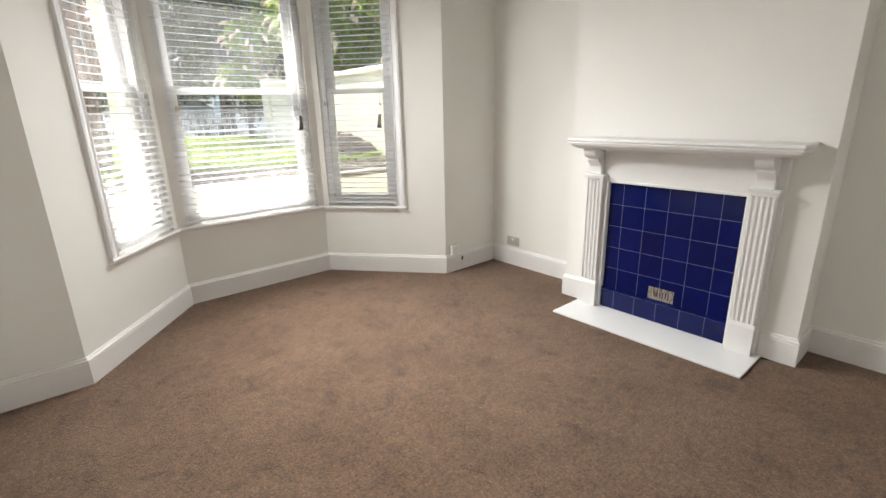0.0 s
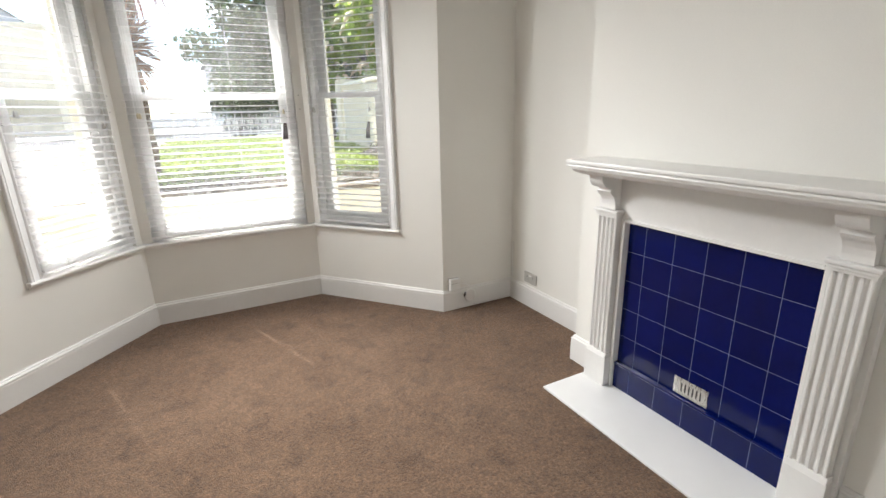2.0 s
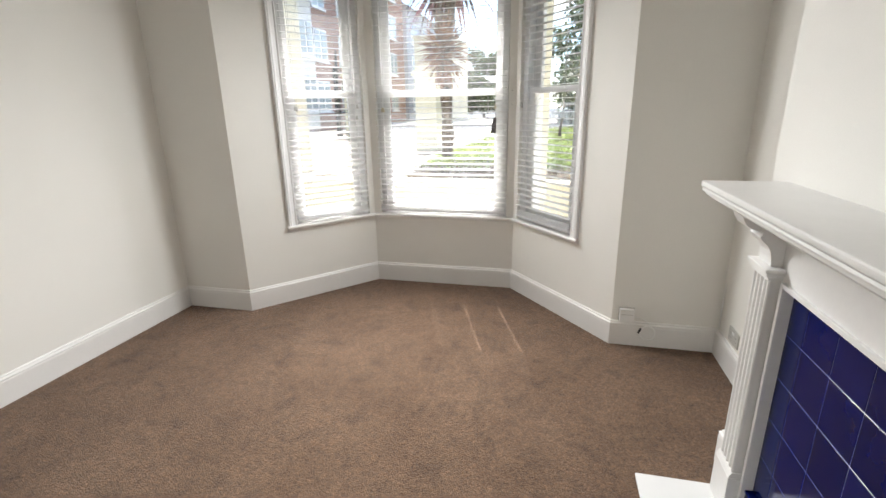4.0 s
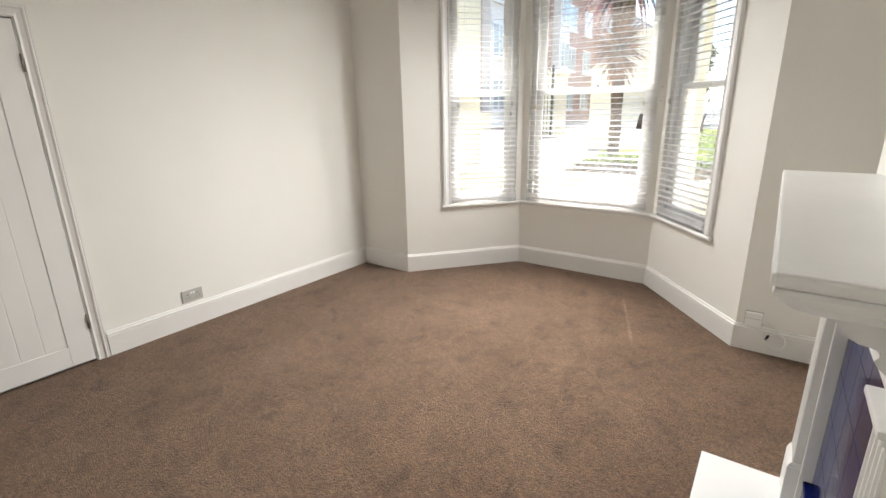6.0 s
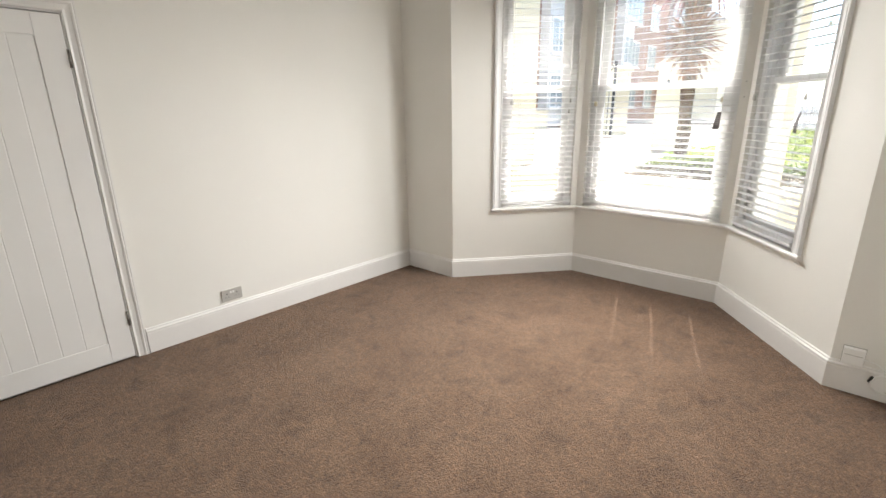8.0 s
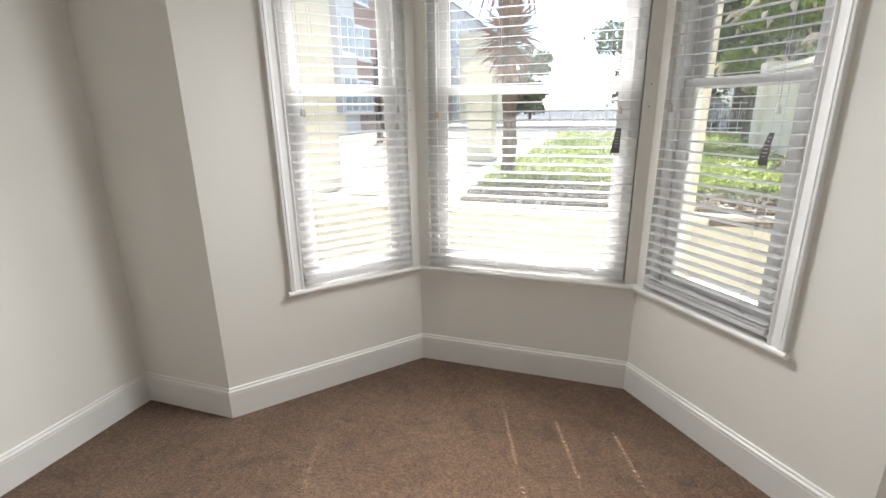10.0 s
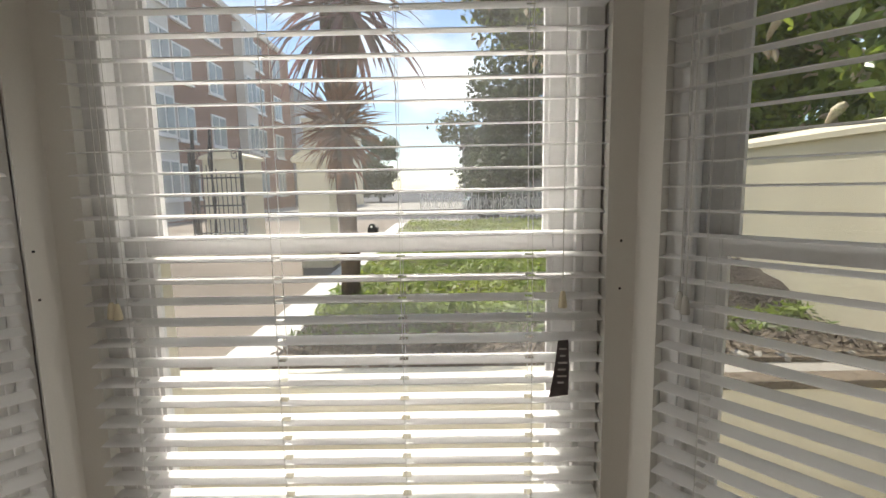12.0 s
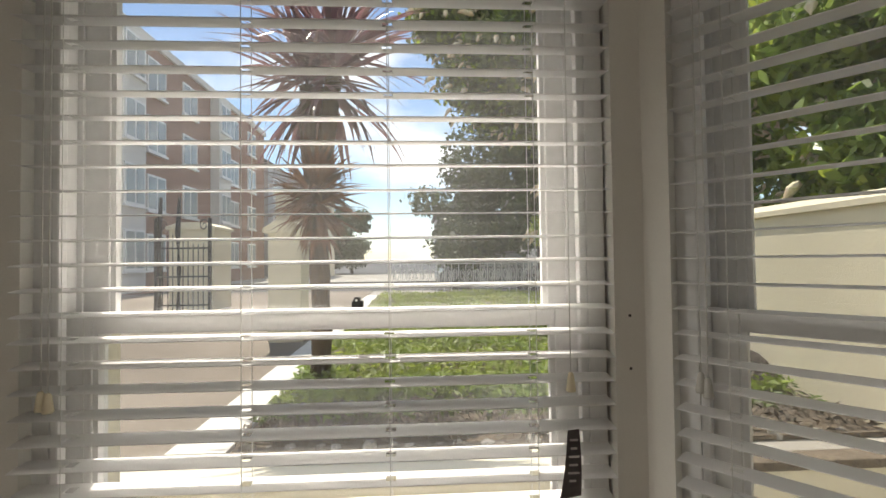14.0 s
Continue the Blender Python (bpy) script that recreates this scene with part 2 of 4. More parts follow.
def join(bm, other):
    """Adds other's geometry to bm, or returns other where there is no bm yet."""
    if bm is None:
        return other
    tmp = bpy.data.meshes.new("tmp")
    other.to_mesh(tmp)
    other.free()
    bm.from_mesh(tmp)
    bpy.data.meshes.remove(tmp)
    return bm


def prism(poly, z0, z1, bm=None):
    """A polygon of the plan (counter-clockwise) raised from z0 to z1."""
    own = bmesh.new()
    lo = [own.verts.new((x, y, z0)) for x, y in poly]
    hi = [own.verts.new((x, y, z1)) for x, y in poly]
    own.faces.new(list(reversed(lo)))
    own.faces.new(hi)
    for i in range(len(poly)):
        j = (i + 1) % len(poly)
        own.faces.new((lo[i], lo[j], hi[j], hi[i]))
    bmesh.ops.recalc_face_normals(own, faces=own.faces[:])
    return join(bm, own)


def extrude(profile, a, b, axis, bm=None):
    """A closed outline in the plane across an axis, drawn out from a to b along it. axis 'x': (y, z), 'y': (x, z), 'z': (x, y)."""
    own = bmesh.new()

    def at(p, s):
        return {"x": (s, p[0], p[1]), "y": (p[0], s, p[1]), "z": (p[0], p[1], s)}[axis]

    lo, hi = [own.verts.new(at(p, a)) for p in profile], [own.verts.new(at(p, b)) for p in profile]
    own.faces.new(lo)
    own.faces.new(list(reversed(hi)))
    for i in range(len(profile)):
        j = (i + 1) % len(profile)
        own.faces.new((lo[j], lo[i], hi[i], hi[j]))
    bmesh.ops.recalc_face_normals(own, faces=own.faces[:])
    return join(bm, own)


def tube(points, r, sides=8, bm=None, cap=True):
    """A round bar along points; r may be one radius or one for each point."""
    own = bmesh.new()
    pts = [Vector(p) for p in points]
    rad = r if isinstance(r, (list, tuple)) else [r] * len(pts)
    rings = []
    for i, p in enumerate(pts):
        d = (pts[min(i + 1, len(pts) - 1)] - pts[max(i - 1, 0)]).normalized()
        q = d.to_track_quat("Z", "Y")
        rings.append([own.verts.new(p + q @ Vector((rad[i] * math.cos(2 * math.pi * k / sides), rad[i] * math.sin(2 * math.pi * k / sides), 0))) for k in range(sides)])
    for a, b in zip(rings, rings[1:]):
        for k in range(sides):
            f = own.faces.new((a[k], a[(k + 1) % sides], b[(k + 1) % sides], b[k]))
            f.smooth = True
    if cap:
        own.faces.new(list(reversed(rings[0])))
        own.faces.new(rings[-1])
    return join(bm, own)


def offset_line(pts, d, closed=False):
    """The line moved d to its left, with mitred corners."""
    out, n = [], len(pts)
    for i in range(n):
        p = Vector(pts[i])
        dirs = []
        if i > 0 or closed:
            dirs.append((p - Vector(pts[i - 1])).normalized())
        if i < n - 1 or closed:
            dirs.append((Vector(pts[(i + 1) % n]) - p).normalized())
        norms = [Vector((-v.y, v.x)) for v in dirs]
        m = sum(norms, Vector((0, 0))).normalized()
        out.append(tuple(p + m * (d / max(m.dot(norms[0]), 0.2))))
    return out


def sweep(profile, pts, bm=None):
    """A closed outline of (distance to the left, z) led along a line of the plan."""
    own = bmesh.new()
    lines = [offset_line(pts, d) for d, _ in profile]
    rows = [[own.verts.new((*lines[k][i], profile[k][1])) for k in range(len(profile))] for i in range(len(pts))]
    for a, b in zip(rows, rows[1:]):
        for k in range(len(profile)):
            j = (k + 1) % len(profile)
            own.faces.new((a[k], a[j], b[j], b[k]))
    own.faces.new(rows[0])
    own.faces.new(list(reversed(rows[-1])))
    bmesh.ops.recalc_face_normals(own, faces=own.faces[:])
    return join(bm, own)


def quads(name, centres, u, v, mat):
    """Many small four-sided leaves at once: centres and two half-axes, arrays of n x 3."""
    n = len(centres)
    co = np.stack([centres - u, centres - 0.15 * u + v, centres + u, centres - 0.15 * u - v], 1).reshape(-1, 3)
    me = bpy.data.meshes.new(name)
    me.from_pydata(co.tolist(), [], np.arange(4 * n).reshape(-1, 4).tolist())
    me.materials.append(mat)
    return me


def unit(a):
    return a / np.maximum(np.linalg.norm(a, axis=1, keepdims=True), 1e-9)


def leaves(name, rng, lumps, count, size, mat, shell=0.55, long=1.7):
    """Leaves spread through lumps (x, y, z, rx, ry, rz), thickest towards their outside."""
    w = np.array([l[3] * l[4] + l[4] * l[5] + l[3] * l[5] for l in lumps])
    pick = rng.choice(len(lumps), count, p=w / w.sum())
    L = np.array(lumps)[pick]
    d = unit(rng.normal(size=(count, 3)))
    r = shell + (1 - shell) * rng.random((count, 1)) ** 0.6
    r = r * (1 + 0.18 * rng.normal(size=(count, 1)))
    c = L[:, :3] + d * r * L[:, 3:]
    nrm = unit(d + 0.8 * rng.normal(size=(count, 3)))
    u = unit(np.cross(nrm, rng.normal(size=(count, 3))))
    v = np.cross(nrm, u)
    s = size * (0.6 + 0.8 * rng.random((count, 1)))
    return quads(name, c, u * s * long / 2, v * s / 2, mat)


# ---- the room ----
LEFT, RIGHT, FRONT, BACK, CEILING = -0.015, 3.872, 3.018, -0.66, 2.95
BREAST, BREAST_S, BREAST_N = 3.597, 0.43, 1.967
J_L, B_L, B_R, J_R = (0.553, FRONT), (1.285, 3.893), (2.512, 3.893), (3.240, FRONT)
SILL, HEAD = 0.600, 2.52
RING = [(RIGHT, BACK), (RIGHT, FRONT), J_R, B_R, B_L, J_L, (LEFT, FRONT), (LEFT, BACK)]

solid("floor", prism(offset_line(RING, -0.02, True), -0.12, 0.0), CARPET, "brown short pile carpet with brushed darker patches", "carpet", "structure")
solid("ceiling", prism(offset_line(RING, -0.02, True), CEILING, CEILING + 0.15), CEIL, "plain white painted ceiling", "ceiling", "structure")


WT = 0.14
mid_ring, out_ring = offset_line(RING, -WT, True), offset_line(RING, -2 * WT - 0.01, True)


def along(i, s, ring=RING):
    """The point s metres along side i of the inner ring, moved square to it on to another ring's line."""
    a, b = Vector(RING[i]), Vector(RING[(i + 1) % len(RING)])
    d = (b - a).normalized()
    p = a + d * s
    depth = 0.0 if ring is RING else (WT if ring is mid_ring else 2 * WT + 0.01)
    return tuple(p + Vector((d.y, -d.x)) * depth)


def side_length(i):
    return (Vector(RING[(i + 1) % len(RING)]) - Vector(RING[i])).length


def bay_side(i, name, s0, s1):
    """One side of the bay: wall below the sill, beside and above the opening; painted inside, cream render outside."""
    n = len(RING)
    for inner, outer, nm, mat, label in ((RING, mid_ring, name, PAINT, "off-white painted wall below and around the bay window"),
                                         (mid_ring, out_ring, name + "_outer", CREAM, "cream rendered outside of the bay")):
        a, b, a2, b2 = inner[i], inner[(i + 1) % n], outer[i], outer[(i + 1) % n]
        p0, p1, q0, q1 = along(i, s0, inner), along(i, s1, inner), along(i, s0, outer), along(i, s1, outer)
        lift = 0.0 if inner is RING else -0.03
        side = thing(nm, pose(0, 0, 0), label, "wall", kind="structure")
        part("apron", prism([a, b, b2, a2], -0.6 if lift else -0.1, SILL + lift), mat, side)
        part("lintel", prism([a, b, b2, a2], HEAD, CEILING + 0.2), mat, side)
        part("post", prism([a, p0, q0, a2], SILL + lift, HEAD), mat, side)
        part("post", prism([p1, b, b2, q1], SILL + lift, HEAD), mat, side)


LS = side_length(2)
LC = side_length(3)
bay_side(2, "wall_bay_right", 0.43, LS - 0.05)
bay_side(3, "wall_bay_front", 0.060, LC - 0.066)
bay_side(4, "wall_bay_left", 0.05, LS - 0.43)
solid("wall_front_right", prism([RING[1], RING[2], out_ring[2], out_ring[1]], -0.1, CEILING + 0.2), PAINT, "off-white painted wall beside the bay", "wall", "structure")
solid("wall_front_left", prism([RING[5], RING[6], out_ring[6], out_ring[5]], -0.1, CEILING + 0.2), PAINT, "off-white painted wall beside the bay", "wall", "structure")
solid("wall_right", prism([RING[0], RING[1], out_ring[1], out_ring[0]], -0.1, CEILING + 0.2), PAINT, "off-white painted alcove wall", "wall", "structure")
solid("wall_back", prism([RING[7], RING[0], out_ring[0], out_ring[7]], -0.1, CEILING + 0.2), PAINT, "off-white painted back wall", "wall", "structure")
solid("chimney_breast", prism([(BREAST, BREAST_S), (RIGHT + 0.003, BREAST_S), (RIGHT + 0.003, BREAST_N), (BREAST, BREAST_N)], -0.05, CEILING + 0.05), PAINT,
      "off-white painted chimney breast", "wall", "structure")

# the door wall, with its opening
D0, D1, DH = -0.152, 0.612, 1.968
LO = LEFT - 2 * WT - 0.01
bm = prism([(LO, D1 + 0.03), (LEFT, D1 + 0.03), RING[6], out_ring[6]], -0.1, CEILING + 0.2)
prism([out_ring[7], RING[7], (LEFT, D0 - 0.03), (LO, D0 - 0.03)], -0.1, CEILING + 0.2, bm)
prism([(LO, D0 - 0.03), (LEFT, D0 - 0.03), (LEFT, D1 + 0.03), (LO, D1 + 0.03)], DH + 0.03, CEILING + 0.2, bm)
solid("wall_left", bm, PAINT, "warm off-white painted wall with the door", "wall", "structure")

# unseen stop and box behind the door, added against light leaking round its edges
solid("door_stop", box((-0.085, D0, 0.0), (-0.044, D0 + 0.014, DH), 0.0, box((-0.085, D1 - 0.014, 0.0), (-0.044, D1, DH), 0.0, box((-0.085, D0, DH - 0.012), (-0.044, D1, DH + 0.004)))), SATIN,
      "unseen white door stop added to close the door's gaps to light", "door frame", "structure")
solid("wall_hall", box((LO - 0.9, -1.2, -0.1), (LO - 0.8, 1.6, CEILING + 0.2), 0, box((LO - 0.8, -1.2, -0.1), (LO, -1.1, CEILING + 0.2), 0, box((LO - 0.8, 1.5, -0.1), (LO, 1.6, CEILING + 0.2), 0,
      box((LO - 0.8, -1.1, CEILING), (LO, 1.5, CEILING + 0.2), 0, box((LO - 0.8, -1.1, -0.12), (LO + 0.3, 1.5, -0.004)))))), PAINT, "unseen closed box behind the door that keeps the sky's light out", "wall", "structure")

# skirting with its moulded top
SK = [(-0.004, 0.0), (0.018, 0.0), (0.018, 0.131), (0.0165, 0.134), (0.0165, 0.140), (0.019, 0.143), (0.0165, 0.149), (0.010, 0.154), (0.0095, 0.161), (0.006, 0.165), (-0.004, 0.165)]
for pts in ([(RIGHT, BACK), (RIGHT, BREAST_S), (BREAST, BREAST_S), (BREAST, 0.605)],
            [(BREAST, 1.812), (BREAST, BREAST_N), (RIGHT, BREAST_N), (RIGHT, FRONT), J_R, B_R, B_L, J_L, (LEFT, FRONT), (LEFT, 0.690)],
            [(LEFT, -0.222), (LEFT, BACK), (RIGHT, BACK)]):
    solid("baseboard", sweep(SK, pts), GLOSS, "white gloss moulded skirting board", "skirting board", "structure")

# window board round the bay
END = 0.345
ur = (Vector(B_R) - Vector(J_R)).normalized()
ul = (Vector(B_L) - Vector(J_L)).normalized()
board_line = [tuple(Vector(J_R) + ur * END), B_R, B_L, tuple(Vector(J_L) + ul * END)]
BOARD = [(-0.055, 0.601), (0.026, 0.601), (0.032, 0.606), (0.034, 0.613), (0.032, 0.620), (0.026, 0.625), (-0.055, 0.625)]
solid("window_sill", sweep(BOARD, board_line), GLOSS, "white gloss window board with a rounded nose", "window sill", "structure")
# small bead under the board
solid("trim", sweep([(-0.004, 0.584), (0.010, 0.586), (0.014, 0.600), (-0.004, 0.6005)], board_line), GLOSS, "white bead under the window board", "trim", "structure")


# ---- windows: local x along the wall, y outwards, z up ----
def frame_of(p, q):
    d = (Vector(q) - Vector(p)).normalized()
    m = Matrix.Identity(4)
    m.col[0][:3] = (d.x, d.y, 0)
    m.col[1][:3] = (-d.y, d.x, 0)
    m.col[3][:3] = (p[0], p[1], 0)
    return m


RAIL = 1.603


def sash(w0, w1, z0, z1, y, stile, bottom, top, parent, name):
    s = part(name, box((w0, y, z0), (w0 + stile, y + 0.042, z1), 0.003), FRAMEPAINT, parent)
    part("stile", box((w1 - stile, y, z0), (w1, y + 0.042, z1), 0.003), FRAMEPAINT, s)
    part("bottom_rail", box((w0 + stile, y + 0.001, z0), (w1 - stile, y + 0.041, z0 + bottom), 0.003), FRAMEPAINT, s)
    part("top_rail", box((w0 + stile, y + 0.001, z1 - top), (w1 - stile, y + 0.041, z1), 0.003), FRAMEPAINT, s)
    for x in (w0 + stile, w1 - stile - 0.010):
        part("glazing_bead", box((x, y + 0.004, z0 + bottom), (x + 0.010, y + 0.020, z1 - top)), FRAMEPAINT, s)
    g = part("pane", box((w0 + stile - 0.004, y + 0.022, z0 + bottom - 0.004), (w1 - stile + 0.004, y + 0.026, z1 - top + 0.004)), GLASS, s)
    g.visible_shadow = False
    return s


def horn(x, y, side):
    """The curved end of a sash stile below its meeting rail."""
    return extrude([(x, RAIL), (x + side * 0.040, RAIL), (x + side * 0.038, RAIL - 0.02), (x + side * 0.022, RAIL - 0.045), (x + side * 0.014, RAIL - 0.07), (x, RAIL - 0.075)], y, y + 0.04, "y")


def sash_window(name, m, w0, w1, label):
    win = thing(name, m, label, "sash window", kind="structure")
    z0, z1 = 0.632, HEAD
    for x0, x1 in ((w0, w0 + 0.036), (w1 - 0.036, w1)):
        part("box_frame", box((x0, 0.029, z0 - 0.02), (x1, 0.2, z1), 0.002), FRAMEPAINT, win)
    inner0, inner1 = w0 + 0.036, w1 - 0.036
    for x0, x1 in ((inner0, inner0 + 0.016), (inner1 - 0.016, inner1)):
        part("staff_bead", box((x0, 0.030, z0), (x1, 0.052, z1 - 0.03), 0.004), FRAMEPAINT, win)
        part("parting_bead", box((x0 - 0.004 if x0 > w0 + 0.1 else x0, 0.097, z0), (x1 - 0.004 if x0 < w0 + 0.1 else x1, 0.104, z1 - 0.03), 0.002), FRAMEPAINT, win)
    part("head", box((inner0, 0.029, z1 - 0.03), (inner1, 0.2, z1), 0.002), FRAMEPAINT, win)
    part("outer_sill", box((w0 + 0.001, 0.035, 0.575), (w1 - 0.001, 0.345, 0.632), 0.004), FRAMEPAINT, win)
    lower = sash(inner0 + 0.002, inner1 - 0.002, 0.634, RAIL + 0.042, 0.054, 0.058, 0.085, 0.038, win, "lower_sash")
    upper = sash(inner0 + 0.002, inner1 - 0.002, RAIL, z1 - 0.03, 0.105, 0.058, 0.038, 0.055, win, "upper_sash")
    part("sash_horn", horn(inner0 + 0.002, 0.105, 1), FRAMEPAINT, upper)
    part("sash_horn", horn(inner1 - 0.002, 0.105, -1), FRAMEPAINT, upper)
    return win


M_R, M_C, M_L = frame_of(B_R, J_R), frame_of(B_L, B_R), frame_of(J_L, B_L)
W_R, W_C, W_L = (0.05, LS - 0.43), (0.060, LC - 0.066), (0.43, LS - 0.05)
sash_window("window_1", M_L, *W_L, "white painted timber sash window in the bay")
wide = sash_window("window_2", M_C, *W_C, "wide white painted timber sash window in the bay")
lock = part("sash_lock", tube([(0.665, 0.048, 1.665), (0.665, 0.072, 1.665)], [0.0065, 0.006], 14, box((0.654, 0.058, RAIL + 0.0425), (0.676, 0.080, RAIL + 0.060), 0.002)), DARKPL, wide, "small black sash lock with a pale centre")
part("lock_centre", tube([(0.665, 0.0465, 1.665), (0.665, 0.049, 1.665)], 0.0025, 10), WHITEPL, lock)
sash_window("window_3", M_R, *W_R, "white painted timber sash window in the bay")


# architraves on the wall side of the two narrow windows
def architrave(name, m, x0, x1):
    """A moulded upright; x0 is its edge at the opening, x1 its outer edge."""
    s = 1 if x1 > x0 else -1
    w = abs(x1 - x0)
    prof = [(0, 0.001), (0, -0.013), (0.006, -0.017), (0.014, -0.013), (0.016, -0.011), (w - 0.030, -0.016), (w - 0.027, -0.021), (w - 0.017, -0.024), (w - 0.014, -0.020), (w - 0.012, -0.024), (w - 0.003, -0.024), (w, -0.020), (w, 0.001)]
    own = extrude([(x0 + s * a, b) for a, b in prof], 0.6255, HEAD + 0.07, "z")
    ob = solid(name, own, FRAMEPAINT, "white moulded timber window architrave", "trim", "structure", m=m)
    return ob


architrave("trim", M_L, W_L[0], W_L[0] - 0.072)
architrave("trim", M_R, W_R[1], W_R[1] + 0.072)
for m, w in ((M_L, W_L), (M_R, W_R), (M_C, W_C)):
    x0 = w[0] - (0.072 if m is M_L else 0.0)
    x1 = w[1] + (0.072 if m is M_R else 0.0)
    solid("trim", box((x0, -0.022, HEAD), (x1, 0.0, HEAD + 0.07), 0.004), FRAMEPAINT, "white timber window head trim", "trim", "structure", m=m)


# added fill lamps above the view, room side of the blinds, to brighten the room
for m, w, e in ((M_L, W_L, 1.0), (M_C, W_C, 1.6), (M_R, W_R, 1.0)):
    lamp = new("window_fill", bpy.data.lights.new("window_fill", "AREA"))
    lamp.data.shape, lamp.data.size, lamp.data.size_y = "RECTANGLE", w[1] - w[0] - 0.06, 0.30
    lamp.data.energy = FILL_POWER * e
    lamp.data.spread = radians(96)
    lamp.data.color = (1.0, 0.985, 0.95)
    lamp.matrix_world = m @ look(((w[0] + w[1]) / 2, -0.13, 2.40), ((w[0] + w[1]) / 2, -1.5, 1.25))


# ---- venetian blinds ----
SLAT_W, PITCH = 0.0470, 0.0453


def slat_mesh(length, holes):
    """A thin slat, slightly crowned, with a cord hole at each ladder."""
    xs = [0.0]
    for h in holes:
        xs += [h - 0.0095, h + 0.0095]
    xs.append(length)
    half = SLAT_W / 2
    ys = [-half, -half + 0.004, -0.0090, 0.0090, half - 0.004, half]
    t = 0.0010
    verts, faces, idx = [], [], {}

    def vert(i, j, top):
        key = (i, j, top)
        if key not in idx:
            y = ys[j]
            z = 0.0016 * (1 - (y / half) ** 2)
            idx[key] = len(verts)
            verts.append((xs[i], y, z + (t if top else -t)))
        return idx[key]

    solid_cell = lambda i, j: 0 <= i < len(xs) - 1 and 0 <= j < len(ys) - 1 and not (i % 2 == 1 and j == 2)
    for i in range(len(xs) - 1):
        for j in range(len(ys) - 1):
            if not solid_cell(i, j):
                continue
            faces.append((vert(i, j, 1), vert(i + 1, j, 1), vert(i + 1, j + 1, 1), vert(i, j + 1, 1)))
            faces.append((vert(i, j, 0), vert(i, j + 1, 0), vert(i + 1, j + 1, 0), vert(i + 1, j, 0)))
            for (di, dj, a, b) in ((-1, 0, (i, j), (i, j + 1)), (1, 0, (i + 1, j + 1), (i + 1, j)), (0, -1, (i + 1, j), (i, j)), (0, 1, (i, j + 1), (i + 1, j + 1))):
                if not solid_cell(i + di, j + dj):
                    faces.append((vert(*a, 1), vert(*b, 1), vert(*b, 0), vert(*a, 0)))
    me = bpy.data.meshes.new("slat")
    me.from_pydata(verts, [], faces)
    me.materials.append(SLATM)
    return me


def tassel(x, y, z):
    return tube([(x, y, z + 0.032), (x, y, z + 0.028), (x, y, z), (x, y, z - 0.003)], [0.003, 0.0055, 0.0095, 0.0085], 10)


def venetian(m, x0, x1, ladders, cords, tilt_deg, label):
    rng = random.Random(int(x1 * 1000))
    bl = thing("venetian_blind", m, label, "window blind", "blinds in the bay")
    L = x1 - x0
    me = slat_mesh(L, [h - x0 for h in ladders])
    z = 0.662
    levels = [z + 0.020, z + 0.037]
    low = levels[-1]
    k = 1
    while low + PITCH * k < 2.41:
        levels.append(low + PITCH * k)
        k += 1
    for n, zz in enumerate(levels):
        s = new("slat", me)
        s.parent = bl
        tilt = tilt_deg if n > 2 else tilt_deg * 0.5
        s.matrix_basis = pose(x0 + rng.uniform(-0.0012, 0.0012), 0.0, zz + rng.uniform(-0.0005, 0.0005), tilt + rng.uniform(-0.4, 0.4), rng.uniform(-0.05, 0.05), 0)
    part("bottom_rail", box((x0, -0.024, z - 0.009), (x1, 0.024, z + 0.009), 0.003), SLATM, bl)
    part("headrail", box((x0, -0.028, 2.435), (x1, 0.028, 2.490), 0.003), SLATM, bl)
    part("valance", box((x0 - 0.01, -0.048, 2.42), (x1 + 0.01, -0.040, 2.50), 0.002), SLATM, bl)
    for h in ladders:
        cord = tube([(h + 0.001, -0.0275, z), (h + 0.001, -0.0275, 2.435)], 0.0008, 5)
        tube([(h + 0.001, 0.0275, z), (h + 0.001, 0.0275, 2.435)], 0.0008, 5, cord)
        for zz in levels:
            tube([(h + 0.011, -0.0275, zz - 0.004), (h + 0.011, 0.0275, zz - 0.001)], 0.0006, 4, cord, cap=False)
        part("ladder_cord", cord, CORD, bl)
    for x, zz, col in cords:
        c = tube([(x, -0.031, zz + 0.03), (x + 0.001, -0.031, 2.435)], 0.0011, 5)
        part("pull_cord", c, CORD, bl)
        part("cord_tassel", tassel(x, -0.031, zz), col, bl, "small tapered cord end")
    return bl


